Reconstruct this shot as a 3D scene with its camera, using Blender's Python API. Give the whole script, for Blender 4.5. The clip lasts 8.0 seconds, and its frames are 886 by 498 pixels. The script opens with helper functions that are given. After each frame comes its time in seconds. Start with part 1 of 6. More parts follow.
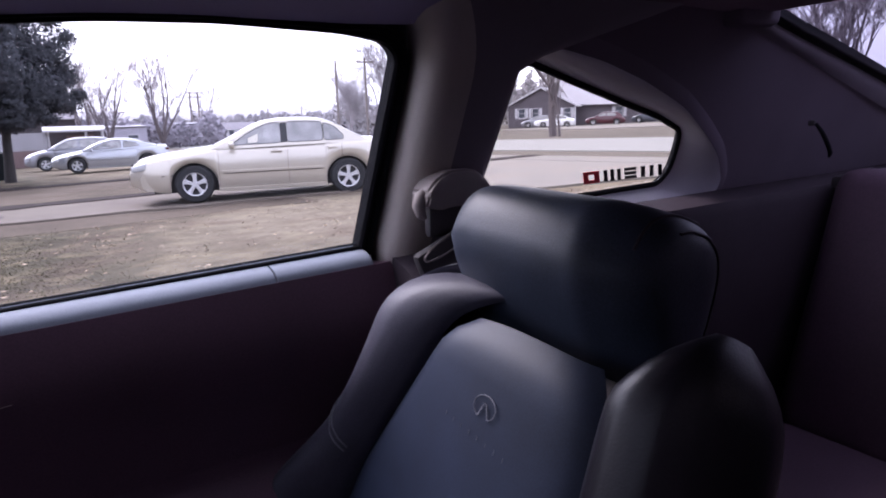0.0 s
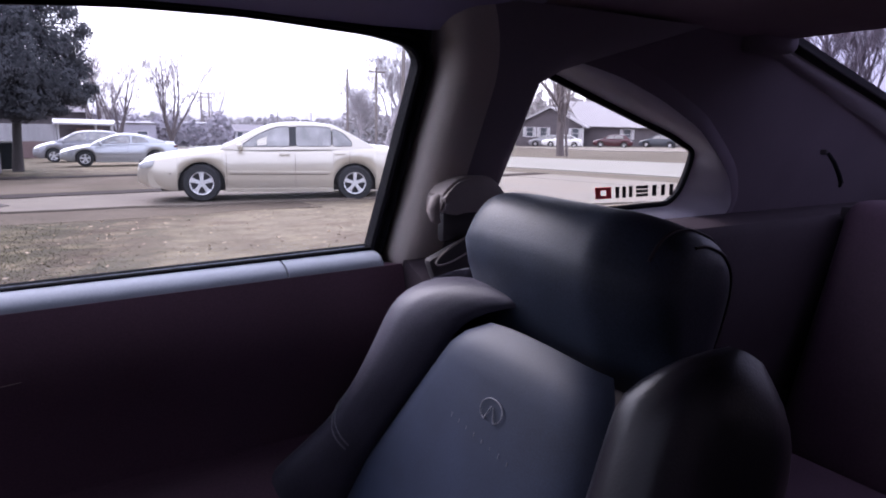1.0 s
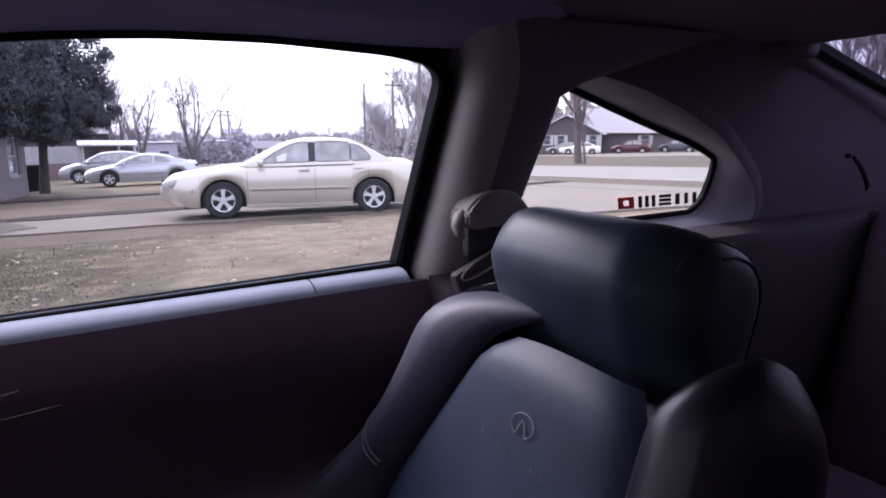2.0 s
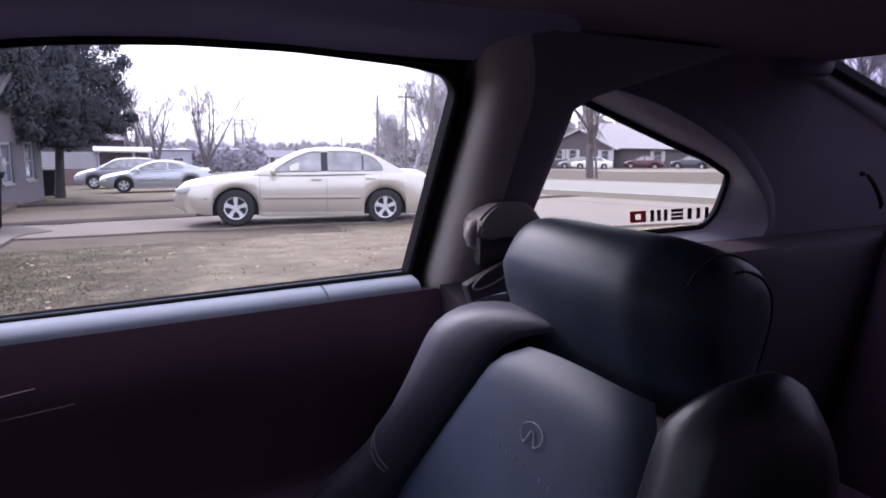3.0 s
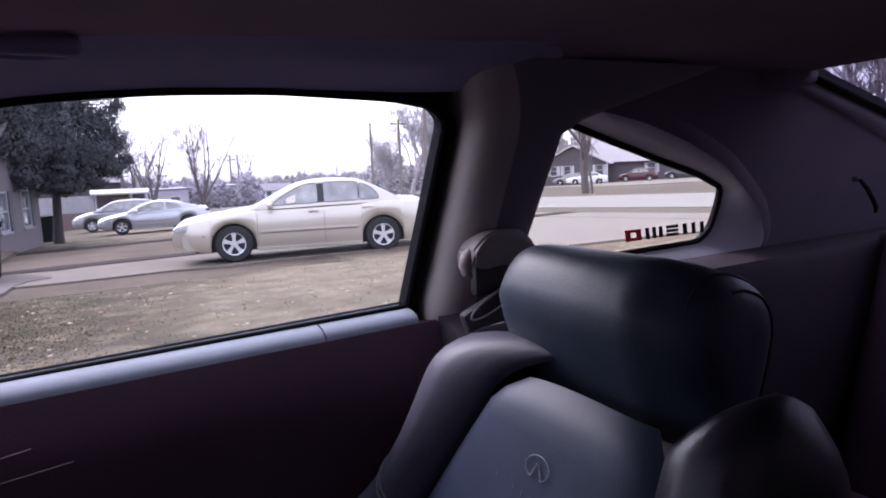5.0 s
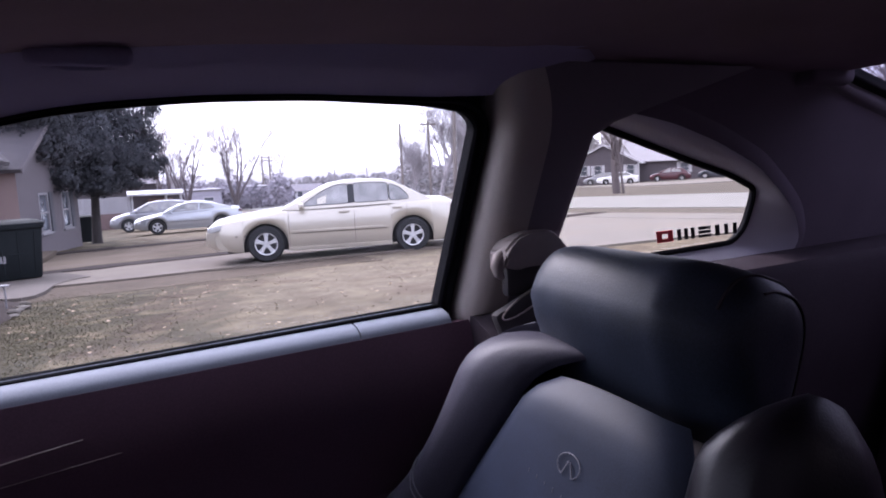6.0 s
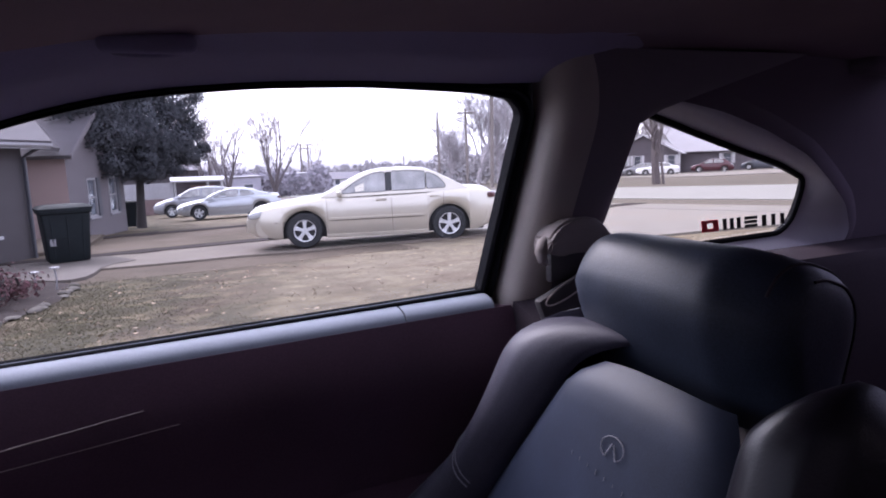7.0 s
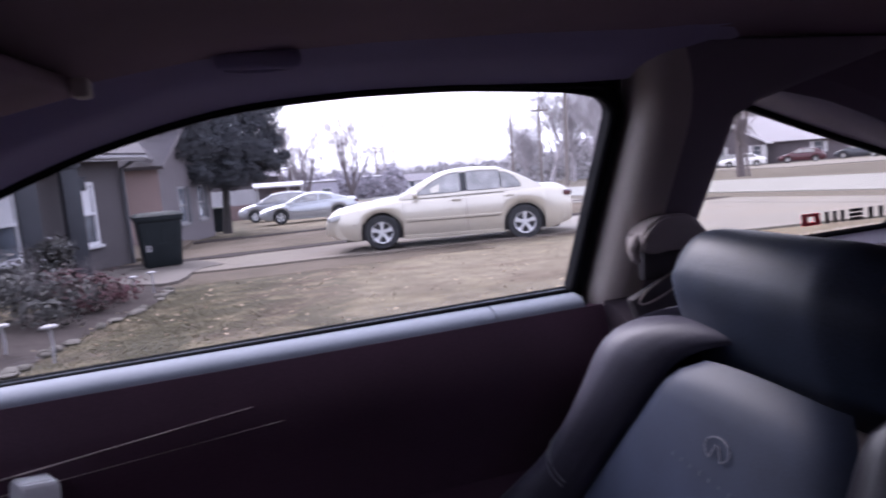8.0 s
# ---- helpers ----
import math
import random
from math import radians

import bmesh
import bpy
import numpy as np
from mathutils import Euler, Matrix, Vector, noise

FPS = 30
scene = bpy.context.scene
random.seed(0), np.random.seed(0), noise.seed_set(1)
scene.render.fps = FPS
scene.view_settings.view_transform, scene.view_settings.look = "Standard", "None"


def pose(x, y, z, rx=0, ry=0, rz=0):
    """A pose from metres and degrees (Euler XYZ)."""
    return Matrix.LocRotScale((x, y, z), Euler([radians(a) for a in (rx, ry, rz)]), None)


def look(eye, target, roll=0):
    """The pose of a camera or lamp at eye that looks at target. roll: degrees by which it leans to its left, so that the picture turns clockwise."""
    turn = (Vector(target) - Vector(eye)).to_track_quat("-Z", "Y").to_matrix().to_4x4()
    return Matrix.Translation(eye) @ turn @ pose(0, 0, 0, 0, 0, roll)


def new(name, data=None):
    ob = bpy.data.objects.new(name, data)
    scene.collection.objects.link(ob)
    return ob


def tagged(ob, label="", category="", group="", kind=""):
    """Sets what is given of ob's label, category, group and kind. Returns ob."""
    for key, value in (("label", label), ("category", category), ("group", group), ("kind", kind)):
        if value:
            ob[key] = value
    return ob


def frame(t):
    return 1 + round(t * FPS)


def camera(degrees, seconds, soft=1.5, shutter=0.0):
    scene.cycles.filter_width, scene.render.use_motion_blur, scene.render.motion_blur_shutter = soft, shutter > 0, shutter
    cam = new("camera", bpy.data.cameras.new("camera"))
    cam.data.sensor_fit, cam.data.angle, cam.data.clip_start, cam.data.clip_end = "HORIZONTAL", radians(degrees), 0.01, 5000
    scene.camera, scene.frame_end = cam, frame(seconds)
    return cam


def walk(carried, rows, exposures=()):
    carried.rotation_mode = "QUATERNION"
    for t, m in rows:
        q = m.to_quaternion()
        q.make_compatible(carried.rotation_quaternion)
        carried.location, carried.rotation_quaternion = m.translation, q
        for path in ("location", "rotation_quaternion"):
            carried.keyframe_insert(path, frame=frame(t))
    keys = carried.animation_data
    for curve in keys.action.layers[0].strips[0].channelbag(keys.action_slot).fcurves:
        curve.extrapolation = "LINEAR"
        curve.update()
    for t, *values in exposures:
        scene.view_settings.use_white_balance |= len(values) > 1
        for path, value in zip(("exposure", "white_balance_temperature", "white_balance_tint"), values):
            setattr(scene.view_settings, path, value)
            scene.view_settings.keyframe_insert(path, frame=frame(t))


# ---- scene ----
cam = camera(67.5, 8.0, 1.85, 0.5)
PATH = [
    (0, (-0.072, -0.238, 1.189), (0.984, 1.405, 0.756), -1.7),
    (0.5, (-0.075, -0.235, 1.184), (1.018, 1.389, 0.77), 0.0),
    (1, (-0.09, -0.237, 1.178), (0.967, 1.414, 0.784), 1.5),
    (1.5, (-0.096, -0.238, 1.187), (0.921, 1.441, 0.805), -0.5),
    (3, (-0.107, -0.243, 1.183), (0.88, 1.466, 0.855), 0.8),
    (3.5, (-0.107, -0.248, 1.195), (0.87, 1.468, 0.875), -2.1),
    (4, (-0.104, -0.249, 1.195), (0.889, 1.457, 0.874), -1.8),
    (4.5, (-0.1, -0.246, 1.197), (0.906, 1.457, 0.901), -1.8),
    (4.7, (-0.095, -0.24, 1.194), (0.913, 1.466, 0.925), -2.2),
    (6, (-0.109, -0.254, 1.198), (0.807, 1.506, 0.944), -2.7),
    (6.5, (-0.117, -0.261, 1.196), (0.78, 1.505, 0.924), -2.1),
    (7, (-0.129, -0.262, 1.195), (0.688, 1.542, 0.913), -2.3),
    (7.5, (-0.13, -0.259, 1.195), (0.664, 1.555, 0.91), -3.0),
    (8, (-0.155, -0.264, 1.199), (0.453, 1.622, 0.929), -4.2),
]
walk(cam, [(t, look(eye, target, roll)) for t, eye, target, roll in PATH], [(0.0, 1.38, 5850, 27), (8.0, 1.38, 5850, 27)])

# ---- light ----
world = bpy.data.worlds.new("overcast_sky")
scene.world = world
world.use_nodes = True
wn, wl = world.node_tree.nodes, world.node_tree.links
sky = wn.new("ShaderNodeTexSky")
sky.sky_type, sky.sun_disc = "NISHITA", False
sky.sun_elevation, sky.sun_rotation = radians(43), radians(-19)
sky.air_density, sky.dust_density, sky.ozone_density = 1.0, 4.0, 1.0
cloud = wn.new("ShaderNodeMix")
cloud.data_type = "RGBA"
cloud.inputs[0].default_value = 0.72
cloud.inputs[7].default_value = (9.7, 9.7, 10.35, 1)
wl.new(sky.outputs[0], cloud.inputs[6])
wl.new(cloud.outputs[2], wn["Background"].inputs[0])
wn["Background"].inputs[1].default_value = 0.13

sun = new("sun", bpy.data.lights.new("sun", "SUN"))
sun.data.energy, sun.data.angle, sun.data.color = 1.5, radians(30), (1.0, 0.95, 0.9)
sun.matrix_world = look((-7, 20, 20), (0, 0, 0))


# ---- materials ----
def material(name, color, rough=0.6, metal=0.0, vary=0.2, grain=60.0, patch=3.0, bump=0.15, dist=0.004, dirt=None, dirt_amount=0.0,
             coat=0.0, spec=0.5, island=0.0, stretch=(1, 1, 1)):
    m = bpy.data.materials.new(name)
    m.use_nodes = True
    n, l = m.node_tree.nodes, m.node_tree.links
    b = n["Principled BSDF"]
    b.inputs["Roughness"].default_value = rough
    b.inputs["Metallic"].default_value = metal
    b.inputs["Specular IOR Level"].default_value = spec
    b.inputs["Coat Weight"].default_value = coat
    b.inputs["Coat Roughness"].default_value = 0.08
    co = n.new("ShaderNodeTexCoord")
    mp = n.new("ShaderNodeMapping")
    mp.inputs["Scale"].default_value = stretch
    l.new(co.outputs["Object"], mp.inputs[0])
    fine, wide = n.new("ShaderNodeTexNoise"), n.new("ShaderNodeTexNoise")
    fine.inputs["Scale"].default_value, wide.inputs["Scale"].default_value = grain, patch
    fine.inputs["Detail"].default_value = wide.inputs["Detail"].default_value = 5
    for t in (fine, wide):
        l.new(mp.outputs[0], t.inputs["Vector"])
    mix = n.new("ShaderNodeMix")
    mix.data_type = "RGBA"
    lo = [c * (1 - vary) for c in color]
    hi = [min(1, c * (1 + vary)) for c in color]
    mix.inputs[6].default_value, mix.inputs[7].default_value = (*lo, 1), (*hi, 1)
    add = n.new("ShaderNodeMath")
    add.operation = "MULTIPLY_ADD"
    add.inputs[1].default_value = 0.5
    half = n.new("ShaderNodeMath")
    half.operation = "MULTIPLY"
    half.inputs[1].default_value = 0.5
    l.new(wide.outputs["Fac"], half.inputs[0])
    l.new(fine.outputs["Fac"], add.inputs[0])
    l.new(half.outputs[0], add.inputs[2])
    spread = n.new("ShaderNodeMapRange")
    spread.inputs[1].default_value, spread.inputs[2].default_value = 0.34, 0.66
    l.new(add.outputs[0], spread.inputs[0])
    l.new(spread.outputs[0], mix.inputs[0])
    out = mix.outputs[2]
    if dirt:
        stain = n.new("ShaderNodeTexNoise")
        stain.inputs["Scale"].default_value, stain.inputs["Detail"].default_value = patch * 0.45, 6
        l.new(mp.outputs[0], stain.inputs["Vector"])
        rng = n.new("ShaderNodeMapRange")
        rng.inputs[1].default_value, rng.inputs[2].default_value = 0.48, 0.64
        rng.inputs[4].default_value = dirt_amount
        l.new(stain.outputs["Fac"], rng.inputs[0])
        mx = n.new("ShaderNodeMix")
        mx.data_type = "RGBA"
        mx.inputs[7].default_value = (*dirt, 1)
        l.new(rng.outputs[0], mx.inputs[0])
        l.new(out, mx.inputs[6])
        out = mx.outputs[2]
    if island:
        geo = n.new("ShaderNodeNewGeometry")
        r2 = n.new("ShaderNodeMapRange")
        r2.inputs[3].default_value, r2.inputs[4].default_value = 1 - island, 1 + island
        l.new(geo.outputs["Random Per Island"], r2.inputs[0])
        sc = n.new("ShaderNodeVectorMath")
        sc.operation = "SCALE"
        l.new(out, sc.inputs[0])
        l.new(r2.outputs[0], sc.inputs["Scale"])
        out = sc.outputs[0]
    l.new(out, b.inputs["Base Color"])
    if bump:
        bp = n.new("ShaderNodeBump")
        bp.inputs["Strength"].default_value, bp.inputs["Distance"].default_value = bump, dist
        l.new(fine.outputs["Fac"], bp.inputs["Height"])
        l.new(bp.outputs[0], b.inputs["Normal"])
    return m


def clear_glass(name, tint, rough=0.0):
    """A thin pane: sees straight through, with the gloss of its two faces."""
    m = bpy.data.materials.new(name)
    m.use_nodes = True
    n, l = m.node_tree.nodes, m.node_tree.links
    n.remove(n["Principled BSDF"])
    clear, shine, mx, fr, pw, sc = (n.new("ShaderNodeBsdfTransparent"), n.new("ShaderNodeBsdfGlossy"), n.new("ShaderNodeMixShader"),
                                    n.new("ShaderNodeLayerWeight"), n.new("ShaderNodeMath"), n.new("ShaderNodeMath"))
    clear.inputs[0].default_value = (*tint, 1)
    shine.inputs["Roughness"].default_value = rough
    fr.inputs[0].default_value = 0.5
    pw.operation, pw.inputs[1].default_value = "POWER", 5.0
    sc.operation, sc.inputs[1].default_value, sc.inputs[2].default_value = "MULTIPLY_ADD", 0.8, 0.02
    l.new(fr.outputs["Facing"], pw.inputs[0])
    l.new(pw.outputs[0], sc.inputs[0])
    l.new(sc.outputs[0], mx.inputs[0])
    l.new(clear.outputs[0], mx.inputs[1])
    l.new(shine.outputs[0], mx.inputs[2])
    l.new(mx.outputs[0], n["Material Output"].inputs[0])
    return m


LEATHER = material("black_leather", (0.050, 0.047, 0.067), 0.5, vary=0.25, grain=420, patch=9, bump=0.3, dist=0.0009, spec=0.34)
LEATHER_SHADED = material("shaded_glossy_leather", (0.012, 0.010, 0.016), 0.34, vary=0.25, grain=420, patch=9, bump=0.3, dist=0.0009, spec=0.5)
# Headrest leather: the bluish sheen of sky light is put into its colour.
HEAD_LEATHER = material("sky_sheen_leather", (0.029, 0.037, 0.060), 0.46, vary=0.4, grain=420, patch=13, bump=0.3, dist=0.0009, spec=0.5)
LEATHER_INSERT = material("grey_leather_insert", (0.021, 0.028, 0.052), 0.5, vary=0.25, grain=520, patch=14, bump=0.25, dist=0.0006, spec=0.3)
LEATHER_SIDE = material("black_vinyl", (0.032, 0.022, 0.030), 0.6, vary=0.2, grain=300, patch=8, bump=0.2, dist=0.0008)
THREAD = material("grey_thread", (0.15, 0.15, 0.17), 0.7, grain=900, bump=0.3, dist=0.0004)
EMBLEM = material("worn_silver_foil", (0.17, 0.17, 0.20), 0.4, vary=0.5, grain=300, patch=60, bump=0.1, dist=0.0004)
FADED = material("faded_silver_foil", (0.085, 0.087, 0.105), 0.5, vary=0.5, grain=300, patch=60, bump=0.1, dist=0.0004)
DOOR_TRIM = material("black_door_vinyl", (0.112, 0.058, 0.088), 0.6, vary=0.2, grain=350, patch=6, bump=0.2, dist=0.0008)
LEDGE = material("grey_ledge_vinyl", (0.25, 0.275, 0.325), 0.72, vary=0.12, grain=500, patch=7, bump=0.15, dist=0.0005, spec=0.22)
CHROME = material("satin_chrome", (0.75, 0.75, 0.78), 0.22, 1.0, vary=0.05, bump=0)
INLAY = material("pale_inlay_strip", (0.50, 0.41, 0.37), 0.4, vary=0.05, bump=0)
HANDLE_SILVER = material("silver_painted_plastic", (0.85, 0.85, 0.86), 0.35, 0.1, vary=0.04, bump=0)
RUBBER = material("black_rubber", (0.007, 0.007, 0.010), 0.8, vary=0.2, grain=200, patch=20, bump=0.1, dist=0.0005, spec=0.15)
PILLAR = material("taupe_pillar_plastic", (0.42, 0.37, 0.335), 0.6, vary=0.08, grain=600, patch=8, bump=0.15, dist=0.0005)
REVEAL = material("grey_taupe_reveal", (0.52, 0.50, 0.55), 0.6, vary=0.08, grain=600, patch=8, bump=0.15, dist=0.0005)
DARK_TAUPE = material("dark_taupe_trim", (0.195, 0.168, 0.196), 0.8, vary=0.1, grain=700, patch=5, bump=0.2, dist=0.0005, spec=0.2)
TRIM_DARK = material("charcoal_trim", (0.055, 0.047, 0.05), 0.65, vary=0.15, grain=500, patch=6, bump=0.15, dist=0.0005)
HEADLINER = material("charcoal_headliner_cloth", (0.195, 0.138, 0.172), 0.95, vary=0.15, grain=900, patch=5, bump=0.3, dist=0.0006, spec=0.15)
# Rail cloth is paler and bluer: the window's glow is put into the colour.
RAIL_CLOTH = material("glow_tinted_rail_cloth", (0.27, 0.235, 0.35), 0.95, vary=0.12, grain=900, patch=5, bump=0.3, dist=0.0006, spec=0.15)
SIDE_VINYL = material("black_side_vinyl", (0.036, 0.026, 0.034), 0.75, vary=0.2, grain=300, patch=8, bump=0.2, dist=0.0008, spec=0.2)
DARK_CLOTH = material("charcoal_side_cloth", (0.15, 0.122, 0.152), 0.9, vary=0.12, grain=700, patch=5, bump=0.2, dist=0.0005, spec=0.15)
CARPET = material("black_carpet", (0.050, 0.036, 0.046), 0.95, grain=500, patch=6, bump=0.4, dist=0.002, spec=0.1)
SHELL = material("grey_car_paint", (0.10, 0.10, 0.11), 0.3, 0.4, vary=0.05, bump=0, coat=0.5)
PANE = clear_glass("window_glass", (0.93, 0.95, 0.96))
# Tint invented for the unseen windscreen and driver's window, to cut cabin light.
WINDSCREEN = clear_glass("light_cut_windscreen_glass", (0.24, 0.25, 0.27))
DRIVER_GLASS = clear_glass("light_cut_side_glass", (0.68, 0.69, 0.70))
TINTED = clear_glass("tinted_rear_glass", (0.36, 0.35, 0.43))
PRIVACY = clear_glass("lightly_tinted_glass", (0.90, 0.90, 0.88))
STICKER_BLACK = material("black_vinyl_sticker", (0.01, 0.01, 0.012), 0.5, bump=0)
STICKER_RED = material("red_vinyl_sticker", (0.75, 0.015, 0.03), 0.5, bump=0)


# ---- shapes ----
def part(name, bm, mat, parent=None, label="", smooth=True):
    me = bpy.data.meshes.new(name)
    bmesh.ops.recalc_face_normals(bm, faces=bm.faces)
    bm.to_mesh(me)
    bm.free()
    if smooth:
        me.shade_smooth()
        me.set_sharp_from_angle(angle=radians(38))
    me.materials.append(mat)
    ob = new(name, me)
    if parent:
        ob.parent = parent
        ob.matrix_parent_inverse = parent.matrix_world.inverted()
    if label:
        tagged(ob, label)
    return ob


def thing(name, label, category, at=(0, 0, 0), group="", kind="", turn=0.0):
    ob = new(name)
    ob.empty_display_size = 0.1
    ob.matrix_world = pose(*at, 0, 0, turn)
    bpy.context.view_layer.update()
    return tagged(ob, label, category, group, kind)


def inside(ob, name, bm, mat, label="", smooth=True):
    """A part built in the thing's own axes."""
    p = part(name, bm, mat, None, label, smooth)
    p.parent = ob
    return p


def surface(fn, nu, nv, wrap=False):
    bm = bmesh.new()
    rows = [[bm.verts.new(fn(i / nu, j / nv)) for j in range(nv + (0 if wrap else 1))] for i in range(nu + 1)]
    n = len(rows[0])
    for a, b in zip(rows, rows[1:]):
        for j in range(n if wrap else n - 1):
            k = (j + 1) % n
            bm.faces.new((a[j], a[k], b[k], b[j]))
    return bm


def skin(rings, closed=True, caps=True):
    """A mesh through rings of points, one after another."""
    bm = bmesh.new()
    rows = [[bm.verts.new(p) for p in r] for r in rings]
    n = len(rows[0])
    for a, b in zip(rows, rows[1:]):
        for j in range(n if closed else n - 1):
            k = (j + 1) % n
            bm.faces.new((a[j], a[k], b[k], b[j]))
    if caps and closed:
        bm.faces.new(rows[0][::-1])
        bm.faces.new(rows[-1])
    return bm


def tube(points, radii, n=10, flat=1.0):
    pts = [Vector(p) for p in points]
    rings = []
    side = None
    for i, p in enumerate(pts):
        d = (pts[min(i + 1, len(pts) - 1)] - pts[max(i - 1, 0)]).normalized()
        if side is None:
            side = d.cross(Vector((0.3, 0.2, 1))).normalized()
        side = (side - d * side.dot(d)).normalized()
        up = d.cross(side)
        r = radii[i] if isinstance(radii, (list, tuple)) else radii
        rings.append([p + side * math.cos(a) * r + up * math.sin(a) * r * flat for a in [math.tau * k / n for k in range(n)]])
    return skin(rings)


def box(size, at=(0, 0, 0), bevel=0.0, segments=2, m=None):
    bm = bmesh.new()
    bmesh.ops.create_cube(bm, size=1)
    bmesh.ops.scale(bm, vec=size, verts=bm.verts)
    if bevel:
        bmesh.ops.bevel(bm, geom=bm.edges, offset=bevel, segments=segments, profile=0.5, affect="EDGES")
    bmesh.ops.transform(bm, matrix=Matrix.Translation(at) @ (m or Matrix()), verts=bm.verts)
    return bm


def slab(outline, shift):
    """A flat plate: the outline and its copy moved by shift."""
    bm = bmesh.new()
    low = [bm.verts.new(p) for p in outline]
    high = [bm.verts.new(Vector(p) + Vector(shift)) for p in outline]
    bm.faces.new(low[::-1])
    bm.faces.new(high)
    n = len(low)
    for i in range(n):
        k = (i + 1) % n
        bm.faces.new((low[i], low[k], high[k], high[i]))
    return bm


def join(*bms):
    out = bmesh.new()
    for b in bms:
        me = bpy.data.meshes.new("tmp")
        b.to_mesh(me)
        b.free()
        out.from_mesh(me)
        bpy.data.meshes.remove(me)
    return out


def moved(bm, m):
    bmesh.ops.transform(bm, matrix=m, verts=bm.verts)
    return bm


def ramp(x, table):
    """A smooth-enough curve through (x, value) pairs."""
    if x <= table[0][0]:
        return table[0][1]
    for (a, va), (b, vb) in zip(table, table[1:]):
        if x <= b:
            return va + (vb - va) * (x - a) / (b - a)
    return table[-1][1]


def rounded(outline, r=0.02, n=5):
    """A closed 2D outline with its corners rounded off."""
    out = []
    k = len(outline)
    for i in range(k):
        p, a, b = Vector(outline[i]), Vector(outline[i - 1]), Vector(outline[(i + 1) % k])
        da, db = (a - p), (b - p)
        s = min(r, da.length * 0.45, db.length * 0.45)
        p0, p1 = p + da.normalized() * s, p + db.normalized() * s
        for j in range(n + 1):
            t = j / n
            out.append((1 - t) ** 2 * p0 + 2 * t * (1 - t) * p + t ** 2 * p1)
    return out


def grown(outline, d):
    """A closed 2D outline moved outward by d."""
    k = len(outline)
    area = sum(outline[i][0] * outline[(i + 1) % k][1] - outline[(i + 1) % k][0] * outline[i][1] for i in range(k))
    s = 1 if area > 0 else -1
    out = []
    for i in range(k):
        t = (Vector(outline[(i + 1) % k]) - Vector(outline[i - 1])).normalized()
        out.append(Vector(outline[i]) + Vector((t.y, -t.x)) * d * s)
    return out


# ---- the parked coupe that the camera sits in ----
LEAN = math.tan(radians(20))


def glass_y(z):
    return 0.70 - (z - 0.97) * LEAN


def on_side(p, inward=0.0, side=1):
    """A point of the side window's plane from its length and height."""
    x, z = p
    return Vector((x, side * (glass_y(z) - inward * 0.94), z - inward * 0.342))


coupe = thing("coupe_car", "interior of a two-door coupe with black and taupe trim", "car", (0, 0, 0))

WINDOW_TOP = [(0.393, 1.252), (0.372, 1.270), (0.312, 1.280), (0.15, 1.287), (0.02, 1.285), (-0.08, 1.278),
              (-0.14, 1.271), (-0.21, 1.256), (-0.303, 1.229), (-0.40, 1.190), (-0.52, 1.130), (-0.68, 1.030)]
DOOR_GLASS = rounded([(-0.80, 0.912), (0.372, 0.950), *WINDOW_TOP], 0.035, 4)
SEAL_LINE = rounded([(-0.84, 0.875), (0.362, 0.895), *WINDOW_TOP], 0.03, 4)
QUARTER_GLASS = rounded([(0.530, 1.010), (0.75, 1.012), (0.93, 1.015), (1.054, 1.017), (1.073, 1.040), (1.071, 1.090), (1.063, 1.118), (0.98, 1.148),
                         (0.86, 1.179), (0.74, 1.212), (0.632, 1.243), (0.575, 1.255)], 0.02, 4)
QUARTER_REVEAL = rounded([(0.520, 0.985), (0.75, 0.980), (0.95, 0.980), (1.192, 0.980), (1.208, 1.02), (1.162, 1.080), (1.088, 1.130), (0.995, 1.184),
                          (0.865, 1.231), (0.75, 1.263), (0.642, 1.282), (0.575, 1.272)], 0.03, 4)


def wall_with_holes(outer, holes, place):
    from mathutils.geometry import tessellate_polygon
    loops = [[Vector((p[0], p[1], 0)) for p in loop] for loop in [outer, *holes]]
    flat = [p for loop in loops for p in loop]
    bm = bmesh.new()
    vs = [bm.verts.new(place(p)) for p in flat]
    for tri in tessellate_polygon(loops):
        try:
            bm.faces.new([vs[i] for i in tri])
        except ValueError:
            pass
    return bm


# headliner, a shallow vault from the header to the rear glass
def roof_z(x, v):
    ridge = ramp(x, [(-0.62, 1.245), (-0.45, 1.290), (-0.2, 1.328), (0.1, 1.348), (0.5, 1.356), (0.8, 1.352), (1.06, 1.338)])
    edge = ramp(x, [(-0.62, 1.165), (-0.45, 1.235), (-0.3, 1.282), (-0.15, 1.313), (0.0, 1.326), (0.2, 1.332), (0.5, 1.336), (0.8, 1.336), (1.06, 1.328)])
    return ridge + (edge - ridge) * abs(v) ** 2.4


def roof_half(x):
    return ramp(x, [(-0.62, 0.56), (-0.3, 0.515), (0.0, 0.495), (0.4, 0.49), (1.06, 0.50)])


SIDE_OUTER = [(0.500, 0.93), (2.10, 0.93), (2.10, 1.10), (1.757, 1.190), (1.561, 1.232), (1.273, 1.290), (1.09, 1.328), (1.06, 1.372), (0.80, 1.376), (0.520, 1.372)]

